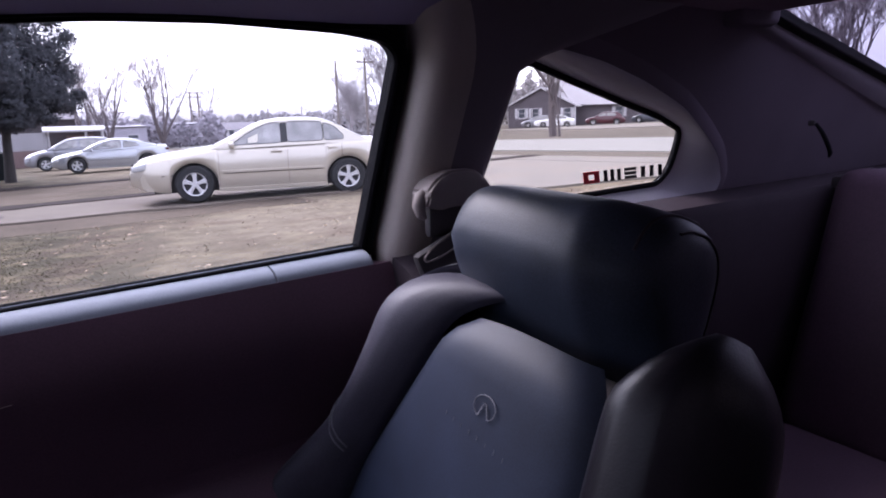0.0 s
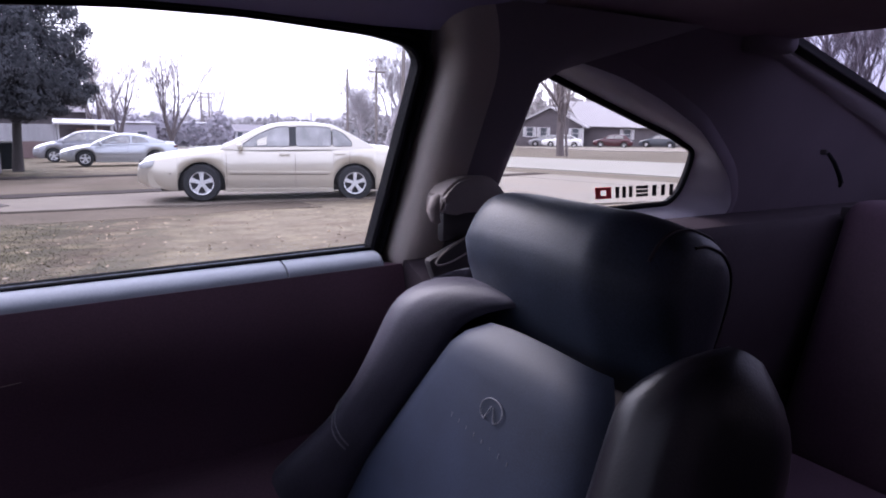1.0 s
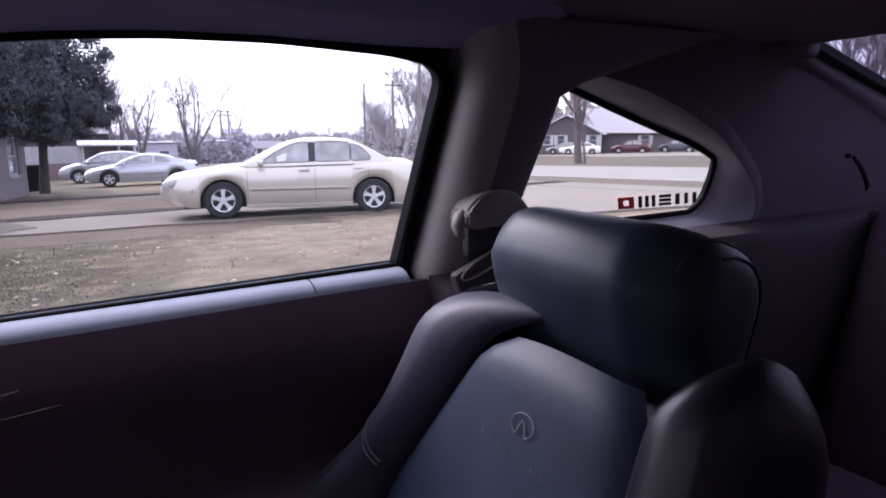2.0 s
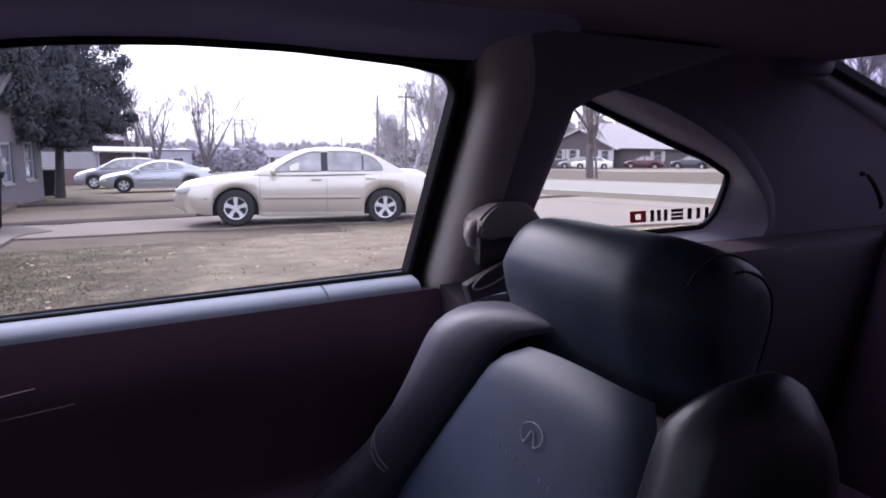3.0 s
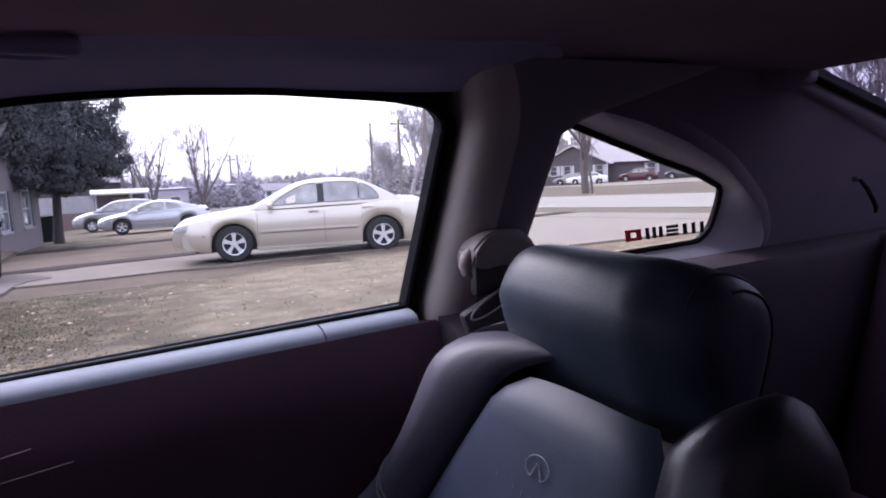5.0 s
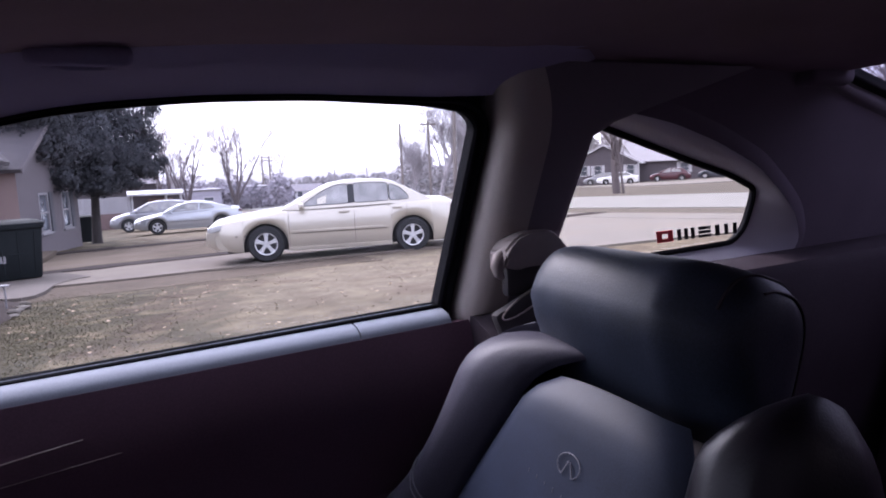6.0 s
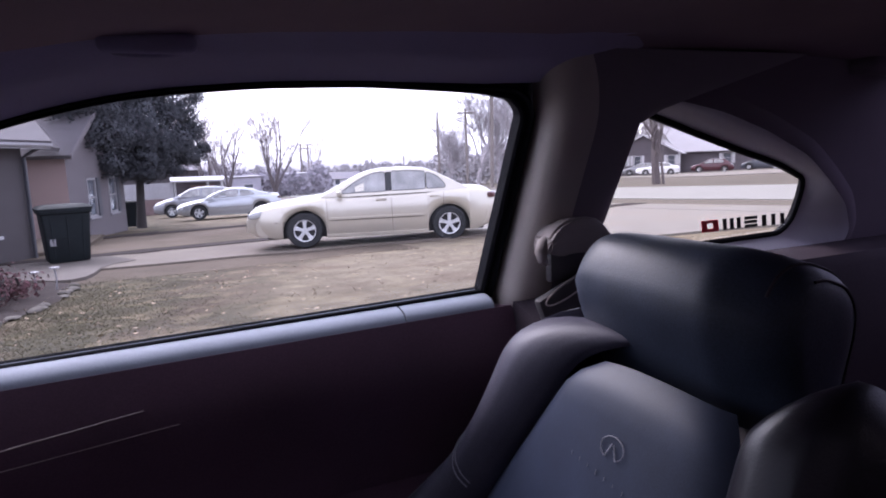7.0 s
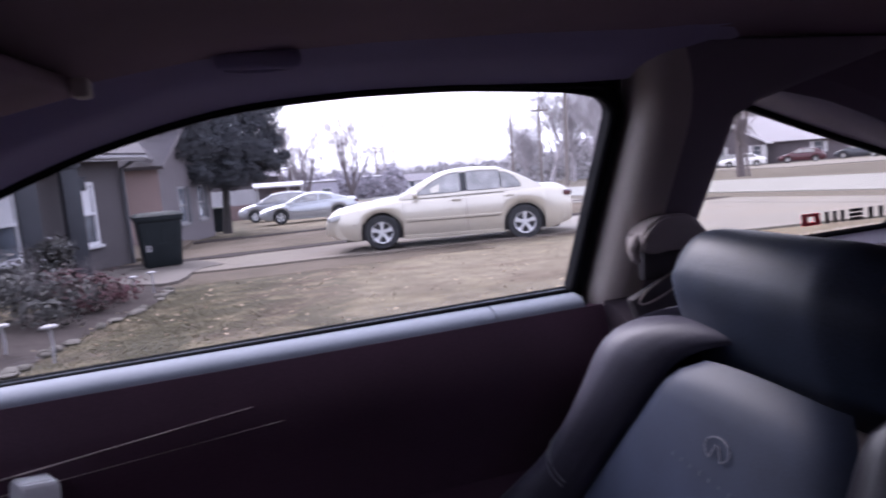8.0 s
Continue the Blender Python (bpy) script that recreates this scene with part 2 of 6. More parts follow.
for side, word in ((1, "passenger"), (-1, "driver")):
    place = lambda p, d=0.0, s=side: on_side((p[0], p[1]), d, s)
    # door glass, its seals and the taupe reveal of the pillar behind it
    door = new(f"{word}_door")
    door.parent = coupe
    ob = part("window_glass", skin([[place(p) for p in DOOR_GLASS], [place(p, 0.004) for p in DOOR_GLASS]]), PANE if side > 0 else DRIVER_GLASS, door, "clear side window glass" if side > 0 else "unseen side window glass darkened to cut light", False)
    ob.visible_shadow = side < 0
    def G(d):
        """The seal's line moved outward: full width at the pillar and the sill, less than half along the roof."""
        wide = grown(SEAL_LINE, d)
        keep = [0.40 + 0.60 * max(0.0, min(1.0, (p[0] - 0.30) / 0.08, 1.0)) if p[1] > 1.02 else 1.0 for p in SEAL_LINE]
        return [Vector(p) + (q - Vector(p)) * k for p, q, k in zip(SEAL_LINE, wide, keep)]
    seal = skin([[place(p, -0.012) for p in G(-0.002)], [place(p, 0.006) for p in G(0.0)], [place(p, 0.010) for p in G(0.004)], [place(p, 0.009) for p in G(0.009)], [place(p, 0.004) for p in G(0.011)],
                 [place(p, 0.011) for p in G(0.015)], [place(p, 0.013) for p in G(0.019)], [place(p, 0.010) for p in G(0.023)], [place(p, -0.012) for p in G(0.024)]], True, False)
    part("door_frame", skin([[place(p, -0.011) for p in G(0.016)], [place(p, -0.014) for p in G(0.045)], [place(p, -0.030) for p in G(0.060)]], True, False), RUBBER, coupe, "black door frame round the window")
    part("window_seal", seal, RUBBER, coupe, "black rubber window seal")
    # quarter window
    ob = part("quarter_glass", skin([[place(p) for p in QUARTER_GLASS], [place(p, 0.004) for p in QUARTER_GLASS]]), PRIVACY, coupe, "lightly tinted rear quarter window glass", False)
    ob.visible_shadow = False
    edge = skin([[place(p, 0.006) for p in QUARTER_GLASS], [place(p, 0.010) for p in grown(QUARTER_GLASS, 0.004)], [place(p, 0.008) for p in grown(QUARTER_GLASS, 0.011)],
                 [place(p, -0.01) for p in grown(QUARTER_GLASS, 0.012)]], True, False)
    part("quarter_seal", edge, RUBBER, coupe)
    inner, outer = grown(QUARTER_GLASS, 0.010), QUARTER_REVEAL
    reveal = skin([[place(a * (1 - t) + b * t, d) for a, b in zip(inner, outer)] for t, d in ((0, 0.006), (0.2, 0.019), (0.4, 0.030), (0.6, 0.039), (0.8, 0.046), (0.93, 0.0495), (1.0, 0.0505))], True, False)
    part("quarter_window_reveal", reveal, REVEAL, coupe, "taupe plastic surround of the quarter window")
    flank = skin([[place(p, d) for p in grown(QUARTER_REVEAL, g)] for g, d in ((0.0, 0.0505), (0.008, 0.0503), (0.018, 0.048), (0.030, 0.043), (0.036, 0.038))], True, False)
    part("reveal_flank", flank, DARK_CLOTH, coupe, "dark rounded edge of the quarter window surround")
    # inner skin with the quarter opening
    part("side_trim", wall_with_holes(SIDE_OUTER, [grown(QUARTER_REVEAL, 0.022)], lambda p, s=side: on_side((p[0], p[1]), 0.044, s)), DARK_CLOTH, coupe, "dark charcoal rear side trim", False)
    # centre pillar: a rounded taupe moulding at the door seal; behind it, back to the quarter window, fading light is
    # put into a darker colour
    rings, rear_half = [], []
    for k in range(25):
        z = 0.84 + 0.515 * k / 24
        bend = 0.0 if z < 1.235 else (z - 1.235) ** 2 * 3.2
        fx = 0.398 + (z - 0.98) * 0.083 - bend
        rx = 0.537 + (z - 0.98) * 0.164 + 3.2 * max(0.0, z - 1.258)
        w = rx - fx
        e = min(0.062, w * 0.42)
        rings.append([place((fx + a, z), d) for a, d in ((0, -0.01), (0, 0.018), (0.001, 0.034), (0.004, 0.046), (0.010, 0.056), (0.020, 0.064), (0.034, 0.069), (e, 0.0715))])
        rear_half.append([place((fx + a, z), d) for a, d in ((e, 0.0715), (e + (w - e) * 0.25, 0.071), (e + (w - e) * 0.5, 0.068), (e + (w - e) * 0.75, 0.0625), (w * 0.96, 0.056), (w, 0.050), (w + 0.003, 0.040), (w + 0.004, 0.004))])
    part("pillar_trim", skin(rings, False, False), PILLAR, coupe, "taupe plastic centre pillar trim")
    part("pillar_rear", skin(rear_half, False, False), DARK_TAUPE, coupe, "rear half of the centre pillar with shade in its dark colour")
    # rail over the door, from the seal up to the headliner
    rings = []
    top = [p for p in grown(DOOR_GLASS, 0.010) if p[1] > 1.0 and (p[0] < 0.28)] + [Vector((0.32, 1.294)), Vector((0.36, 1.295)), Vector((0.40, 1.296)), Vector((0.45, 1.302)), Vector((0.52, 1.318)), Vector((0.60, 1.342))]
    top.sort(key=lambda p: p[0])
    for p in top:
        q = place(p, 0.012)
        rings.append([place(p, -0.02), q, q + Vector((0.0, -side * 0.012, 0.005)), q + Vector((0.0, -side * 0.030, 0.011)), q + Vector((0, -side * 0.055, 0.018)), q + Vector((0, -side * 0.080, 0.027))])
        yy = abs(q.y) - 0.125
        under = Vector((q.x, side * yy, roof_z(q.x, yy / (roof_half(q.x) + 0.025)) + 0.004))
        rings[-1] += [rings[-1][-1].lerp(under, 0.5) + Vector((0, 0, 0.004)), under]
    part("roof_rail_trim", skin(rings, False, False), RAIL_CLOTH, coupe, "dark cloth-covered roof rail")
    # door: ledge, panel, seam
    def ledge(x0, x1, s=side):
        rings = []
        for k in range(9):
            x = x0 + (x1 - x0) * k / 8
            z = 0.958 + (x - 0.2) * 0.018
            prof = [(0.700, z + 0.003), (0.692, z + 0.005), (0.674, z + 0.002), (0.663, z - 0.003), (0.657, z - 0.009), (0.655, z - 0.016), (0.70, z - 0.016)]
            rings.append([Vector((x, s * y, zz)) for y, zz in prof])
        return skin(rings)
    part("door_ledge", join(ledge(-0.95, 0.2195), ledge(0.2225, 0.374)), LEDGE, door, "smooth grey vinyl window ledge with a seam")
    rings = []
    for k in range(25):
        x = -0.95 + 1.36 * k / 24
        z = 0.958 + (x - 0.2) * 0.018
        prof = [(0.654, z - 0.013), (0.649, z - 0.028), (0.641, z - 0.055), (0.632, 0.86), (0.636, 0.82), (0.648, 0.78), (0.650, 0.70), (0.60, 0.66), (0.585, 0.64), (0.588, 0.60), (0.64, 0.57), (0.65, 0.40), (0.64, 0.24), (0.80, 0.24), (0.80, z - 0.03)]
        rings.append([Vector((x, side * y, zz)) for y, zz in prof])
    part("door_panel", skin(rings), DOOR_TRIM, door, "black vinyl door panel with armrest")
    # waist strips at the base of the glass
    rings = []
    for k in range(2):
        x = -0.95 + 1.325 * k
        z = 0.962 + (x - 0.2) * 0.022
        prof = [(0.692, z - 0.002), (0.693, z + 0.005), (0.6955, z + 0.0065), (0.698, z + 0.004), (0.700, z + 0.0075), (0.704, z + 0.0095), (0.708, z + 0.006), (0.710, z - 0.01)]
        rings.append([Vector((x, side * y, zz)) for y, zz in prof])
    part("waist_seal", skin(rings), RUBBER, door, "black rubber waist seal")
    strip = tube([(x, side * 0.6985, 0.9672 + (x - 0.2) * 0.022) for x in (-0.94, 0.36)], 0.0020, 6)
    part("waist_strip", strip, LEDGE, door, "thin grey strip in the waist seal")
    # thin bright lines in the door panel
    for z0, z1, xa, xb, r in ((0.853, 0.893, -0.60, -0.15, 0.0017), (0.832, 0.862, -0.60, -0.11, 0.0010)):
        pts = []
        for k in range(13):
            u = k / 12
            x = xa + (xb - xa) * u
            z = z0 + (z1 - z0) * (x + 0.446) / 0.30 * 0.9
            y = 0.632 + max(0, (0.86 - z)) * 0.09
            pts.append((x, side * (y - 0.0005), z))
        part("inlay_line", tube(pts, [r * (1 - 0.6 * k / 12) for k in range(13)], 6), INLAY, door, "thin chrome inlay line")
    handle = skin([[Vector((x + dx, side * y, z)) for dx, y, z in ((-0.008, 0.640, 0.852), (0.010, 0.612, 0.850), (0.016, 0.606, 0.842), (0.014, 0.604, 0.800), (-0.004, 0.602, 0.795), (-0.014, 0.640, 0.80))] for x in (-0.435, -0.395)])
    bmesh.ops.bevel(handle, geom=handle.edges, offset=0.002, segments=2, affect="EDGES")
    part("door_handle", handle, HANDLE_SILVER, door, "bright silver door handle")
    # rear side panel under the quarter window, with its shelf
    rings = []
    for k in range(13):
        x = 0.405 + 1.55 * k / 12
        w = 0.63 if x > 0.5 else 0.64
        prof = [(0.71, 0.955), (0.64, 0.985 if x > 0.5 else 0.955), (0.60, 0.984 if x > 0.5 else 0.94), (0.565, 0.976 if x > 0.5 else 0.92), (0.552, 0.955 if x > 0.5 else 0.90), (0.55, 0.70), (0.60, 0.24), (0.80, 0.24)]
        rings.append([Vector((x, side * y, z)) for y, z in prof])
    part("rear_side_panel", skin(rings), SIDE_VINYL, coupe, "black vinyl rear side panel")

def liner(u, w):
    x = -0.62 + 1.735 * u
    v = 2 * w - 1
    return Vector((x, v * (roof_half(x) + (0.025 if x < 0.38 else 0.055)), roof_z(x, v)))


part("headliner", surface(liner, 30, 24), HEADLINER, coupe, "charcoal cloth headliner")
part("roof_skin", surface(lambda u, w: liner(u, w) + Vector((0, (2 * w - 1) * 0.09, 0.045 - 0.02 * abs(2 * w - 1))), 20, 16), SHELL, coupe, "grey painted roof")

# rear glass and its surround
def rear_edge(u, s, out=0.0):
    x = 1.085 + u * 0.98
    z = ramp(x, [(1.085, 1.330), (1.273, 1.290), (1.561, 1.232), (1.757, 1.190), (2.07, 1.115)])
    return Vector((x, s * (glass_y(z) - 0.050 - out), z))


def rear_pane(u, w):
    v = 2 * w - 1
    a = rear_edge(u, 1)
    return Vector((a.x, v * (a.y - 0.018), a.z + 0.020 * (1 - v * v) + 0.012))


part("rear_window_glass", surface(rear_pane, 10, 12), TINTED, coupe, "tinted sloping rear window glass")
for s in (1, -1):
    rings = [[rear_edge(k / 12, s) + Vector((0, -s * dy, dz)) for dy, dz in ((-0.02, 0.02), (-0.004, 0.004), (0.004, 0.008), (0.016, 0.010), (0.022, 0.014), (0.022, 0.03))] for k in range(-1, 13)]
    part("rear_window_seal", skin(rings, False, False), RUBBER, coupe, "black rubber edge of the rear window")
    rings = [[rear_edge(k / 12, s) + Vector((0, s * dy, dz)) for dy, dz in ((-0.003, 0.007), (-0.006, -0.002), (-0.003, -0.010 - 0.004 * min(1, max(0, k) / 8)), (0.003, -0.012 - 0.017 * min(1, max(0, k) / 8)), (0.010, -0.013 - 0.028 * min(1, max(0, k) / 8)))] for k in range(13)]
    part("rear_window_surround", skin(rings, False, False), DARK_TAUPE, coupe, "taupe trim along the rear window")
    part("corner_cap", box((0.12, 0.10, 0.060), (1.085, s * 0.535, 1.336), 0.016, 3), DARK_CLOTH, coupe, "charcoal corner trim above the rear window")
    # front pillars beside the windscreen
    pts = [(-1.28, s * 0.70, 0.93), (-1.0, s * 0.665, 1.02), (-0.8, s * 0.635, 1.10), (-0.62, s * 0.60, 1.185), (-0.45, s * 0.565, 1.255)]
    part("front_pillar", tube(pts, 0.038, 10), TRIM_DARK, coupe, "dark front pillar trim")
    body = []
    for k in range(21):
        x = -2.05 + 4.35 * k / 20
        belt = ramp(x, [(-2.05, 0.55), (-1.9, 0.68), (-1.3, 0.86), (-0.95, 0.925), (0.4, 0.945), (2.1, 0.98), (2.3, 0.86)])
        w = ramp(x, [(-2.05, 0.62), (-1.8, 0.80), (-1.2, 0.88), (1.4, 0.90), (2.0, 0.84), (2.3, 0.70)])
        body.append([Vector((x, s * y, z)) for y, z in ((0.715 * w / 0.9, belt), (w * 0.93, belt - 0.05), (w * 0.985, belt * 0.72 + 0.08), (w, 0.50), (w * 0.98, 0.34), (w * 0.92, 0.20))])
    part("body_side", skin(body, False, False), SHELL, coupe, "grey painted body side")
lid = lambda x0, x1, z0, z1: surface(lambda u, w: Vector((x0 + (x1 - x0) * u, (2 * w - 1) * ramp(x0 + (x1 - x0) * u, [(-2.05, 0.49), (-1.3, 0.70), (2.0, 0.67), (2.3, 0.56)]), ramp(x0 + (x1 - x0) * u, [(-2.05, 0.55), (-1.9, 0.68), (-1.3, 0.86), (-1.2, 0.93), (2.05, 1.10), (2.12, 1.02), (2.3, 0.86)]) + 0.03 * (1 - (2 * w - 1) ** 2))), 10, 10)
part("bonnet", lid(-2.05, -1.2, 0, 0), SHELL, coupe, "grey painted bonnet")
part("boot_lid", lid(2.05, 2.3, 0, 0), SHELL, coupe, "grey painted boot lid")
part("floor_pan", box((4.3, 1.64, 0.04), (0.12, 0, 0.22), 0.01), CARPET, coupe, "black carpeted floor")
part("firewall", box((0.05, 1.36, 0.70), (-1.24, 0, 0.58), 0.01), CARPET, coupe)
part("rear_bulkhead", box((0.04, 1.2, 0.80), (2.08, 0, 0.63), 0.01), CARPET, coupe)
part("front_bumper", box((0.06, 1.2, 0.36), (-2.03, 0, 0.38), 0.02), SHELL, coupe)
part("rear_bumper", box((0.06, 1.3, 0.60), (2.27, 0, 0.52), 0.02), SHELL, coupe)
part("dashboard", skin([[Vector((x, y, z)) for x, z in ((-1.20, 0.90), (-0.95, 0.93), (-0.72, 0.92), (-0.64, 0.87), (-0.66, 0.70), (-0.80, 0.58), (-1.20, 0.55))] for y in (-0.66, -0.3, 0.3, 0.66)]), LEATHER_SIDE, coupe, "black dashboard")
ob = part("windscreen", surface(lambda u, w: Vector((-1.25 + 0.64 * u - 0.05 * (1 - (2 * w - 1) ** 2), (2 * w - 1) * (0.69 - 0.12 * u), 0.945 + 0.29 * u)), 6, 10), WINDSCREEN, coupe, "unseen windscreen darkened to cut light from the front")
# wheels hold the coupe up
for wx in (-1.42, 1.43):
    for s in (1, -1):
        ring = [(0.10, -0.11), (0.24, -0.11), (0.30, -0.10), (0.325, -0.06), (0.325, 0.06), (0.30, 0.10), (0.24, 0.11), (0.10, 0.09)]
        bm = surface(lambda u, w: Vector((wx + ring[round(w * 7)][0] * math.cos(u * math.tau), s * 0.76 + ring[round(w * 7)][1], 0.306 + ring[round(w * 7)][0] * math.sin(u * math.tau))), 24, 7)
        part("wheel", bm, RUBBER, coupe, "black tyre")

# sun visor, grab handle and coat hook
visor = thing("sun_visor", "dark cloth sun visor folded up against the headliner", "sun visor", (-0.355, 0.30, 1.262))
vb = box((0.17, 0.34, 0.018), (0, 0, 0), 0.008, 3, pose(0, 0, 0, 4, -14, 0))
inside(visor, "visor_board", vb, HEADLINER)
inside(visor, "visor_clip", box((0.016, 0.022, 0.018), (0.090, 0.112, 0.022), 0.004), PILLAR, "small pale plastic visor clip")
grip = thing("grab_handle", "small dark recessed grab handle on the roof rail", "grab handle", (-0.107, 0.478, 1.312))
inside(grip, "handle_bar", tube([(-0.036, 0.006, 0.004), (-0.030, 0.001, -0.003), (-0.012, -0.002, -0.006), (0.012, -0.002, -0.006), (0.030, 0.001, -0.003), (0.036, 0.006, 0.004)], 0.0055, 10), RAIL_CLOTH)
inside(grip, "handle_recess", box((0.092, 0.040, 0.020), (0, 0.0, 0.006), 0.008, 3, pose(0, 0, 0, 18, 0, 0)), RAIL_CLOTH, "shallow recess behind the handle")

hook = thing("coat_hook", "small black curved coat hook on the rear pillar", "hook", (1.43, 0.545, 1.09))
inside(hook, "hook_arm", tube([(-0.030, 0.0, 0.030), (-0.026, -0.014, 0.010), (-0.012, -0.020, -0.015), (0.006, -0.018, -0.034), (0.022, -0.008, -0.044)], [0.004, 0.005, 0.005, 0.005, 0.003], 8), RUBBER)
inside(hook, "hook_plate", box((0.010, 0.014, 0.012), (-0.031, 0.008, 0.031), 0.003), TRIM_DARK)

# window sticker: a row of plain marks, one red, seen from behind
sticker = thing("window_sticker", "black and red vinyl bar sticker inside the quarter window", "sticker", (0.95, 0.66, 1.05))
def mark(name, cells, mat):
    bm = bmesh.new()
    for x0, x1, z0, z1 in cells:
        slant = lambda z: (z - 0.5) * -0.012
        q = []
        for x, z in ((x0, z0), (x1, z0), (x1, z1), (x0, z1)):
            q.append(on_side((0.831 + (x - 0.815) * 1.16 + slant(z), 1.030 + z * 0.0235), 0.0052))
        bm.faces.new([bm.verts.new(p) for p in q])
    bm.normal_update()
    bmesh.ops.solidify(bm, geom=bm.faces, thickness=0.0004)
    return part(name, bm, mat, sticker, "", False)
mark("red_mark", [(0.815, 0.827, 0, 1), (0.840, 0.852, 0, 1), (0.827, 0.840, 0.74, 1), (0.827, 0.840, 0, 0.26)], STICKER_RED)
mark("black_mark", [(0.862, 0.871, 0, 1), (0.878, 0.887, 0, 1), (0.894, 0.903, 0, 1)], STICKER_BLACK)
mark("black_mark", [(0.912, 0.942, 0.72, 1), (0.912, 0.942, 0.36, 0.64), (0.912, 0.942, 0, 0.28)], STICKER_BLACK)
mark("black_mark", [(0.953, 0.964, 0, 1)], STICKER_BLACK)
mark("black_mark", [(0.976, 0.986, 0, 1), (0.998, 1.008, 0, 1)], STICKER_BLACK)

# ---- passenger seat, in axes of its own: a across, f forward, s up the backrest ----
seat = thing("bucket_seat", "black leather bucket seat with grey insert and big headrest", "seat", (0.30, 0.305, 0.24))
REC = Matrix(((0, -0.941, 0.339, 0.322), (1, 0, 0, 0.305), (0, 0.339, 0.941, 0.862), (0, 0, 0, 1)))


def spart(name, bm, mat, label="", smooth=True, parent=None):
    return part(name, moved(bm, REC), mat, parent or seat, label, smooth)


GROOVE = [(-0.62, 0.262), (-0.30, 0.256), (-0.158, 0.222), (-0.069, 0.180), (0.012, 0.140), (0.06, 0.118), (0.095, 0.100)]
GROOVE_IN = [(-0.62, 0.185), (-0.15, 0.170), (-0.04, 0.158), (0.05, 0.157), (0.085, 0.158), (0.10, 0.173), (0.12, 0.190), (0.135, 0.206), (0.152, 0.230)]
HALF = [(-0.62, 0.40), (-0.40, 0.42), (-0.28, 0.405), (-0.20, 0.356), (-0.10, 0.302), (-0.05, 0.282), (0.0, 0.272), (0.05, 0.267), (0.085, 0.257), (0.11, 0.237), (0.13, 0.206), (0.148, 0.166), (0.158, 0.12), (0.164, 0.07)]


def centre(u, w):
    s = -0.56 + 0.645 * u
    v = 2 * w - 1
    g = ramp(s, GROOVE if v > 0 else GROOVE_IN)
    f = 0.006 * (1 - v ** 4) - 0.016 * max(0, (s - 0.045) / 0.035) ** 2 - 0.014 * abs(v) ** 10
    top = 0.006 * (1 - v * v) * u ** 8
    return Vector((v * g * (1 - 0.25 * u ** 30), f, s + top))


spart("backrest_insert", surface(centre, 34, 22), LEATHER_INSERT, "smooth grey leather backrest insert")


HALF_IN = [(-0.62, 0.30), (-0.40, 0.30), (-0.20, 0.292), (-0.05, 0.286), (0.03, 0.283), (0.07, 0.281), (0.10, 0.276), (0.125, 0.266), (0.14, 0.254), (0.152, 0.238)]


BOLSTER = [(0.0, -0.016), (0.03, -0.002), (0.14, 0.012), (0.28, 0.024), (0.42, 0.032), (0.56, 0.033), (0.72, 0.026), (0.86, 0.008), (0.96, -0.022), (1.0, -0.055), (0.97, -0.095), (0.6, -0.135), (0.0, -0.14)]


BOLSTER_IN = [(0.0, -0.016), (0.05, 0.003), (0.13, 0.022), (0.22, 0.032), (0.34, 0.036), (0.50, 0.034), (0.64, 0.027), (0.78, 0.009), (0.90, -0.022), (1.0, -0.062), (0.97, -0.095), (0.6, -0.135), (0.0, -0.14)]


def bolster_point(sd, s, w):
    g, h = (ramp(s, GROOVE), ramp(s, HALF)) if sd > 0 else (ramp(s, GROOVE_IN), ramp(s, HALF_IN))
    if sd > 0 and s > 0.085:
        g = 0.104 * (1 - (s - 0.085) / 0.075)
    prof = BOLSTER if sd > 0 else BOLSTER_IN
    k = w * (len(prof) - 1)
    i = min(int(k), len(prof) - 2)
    t = k - i
    a = prof[i][0] * (1 - t) + prof[i + 1][0] * t
    f = prof[i][1] * (1 - t) + prof[i + 1][1] * t
    squash = 1.0 if s < 0.05 else max(0.0, 1 - ((s - 0.05) / 0.11) ** 2)
    if sd < 0:
        q = math.sqrt(max(0.0, 1 - max(0.0, (s - 0.07) / 0.0905) ** 2))
        f = -0.045 + (f + 0.045) * q
    elif f > -0.02:
        f = -0.02 + (f + 0.02) * squash - (1 - squash) * 0.05
    flare = (0.12 if sd > 0 else 0.03) * max(0.0, (-0.13 - s) / 0.3)
    return Vector((sd * (g + (h - g) * a), f + flare * math.sin(min(1, a) * math.pi), s - (0.45 if sd > 0 else 0.2) * max(0.0, -0.02 - f)))


def bolster(sd):
    bm = surface(lambda u, w: bolster_point(sd, -0.56 + 0.72 * u, w), 48, 48)
    for _ in range(3):
        bmesh.ops.smooth_vert(bm, verts=bm.verts, factor=0.5, use_axis_x=True, use_axis_y=True, use_axis_z=True)
    return bm


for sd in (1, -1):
    # Inner bolster: the shade on it is put into a darker leather copy.
    b = spart("side_bolster", bolster(sd), LEATHER if sd > 0 else LEATHER_SHADED, "padded black leather side bolster")
    for off in (0.0, 0.007):
        pts = []
        for k in range(17):
            u = k / 16
            s = -0.070 - 0.075 * u - 0.010 * math.sin(u * math.pi) - off
            pts.append(bolster_point(sd, s, 0.60 - 0.44 * u) + Vector((0, 0.0012, 0)))
        spart("stitching", tube(pts, 0.0013, 6), THREAD, "pale double stitching", True, b)


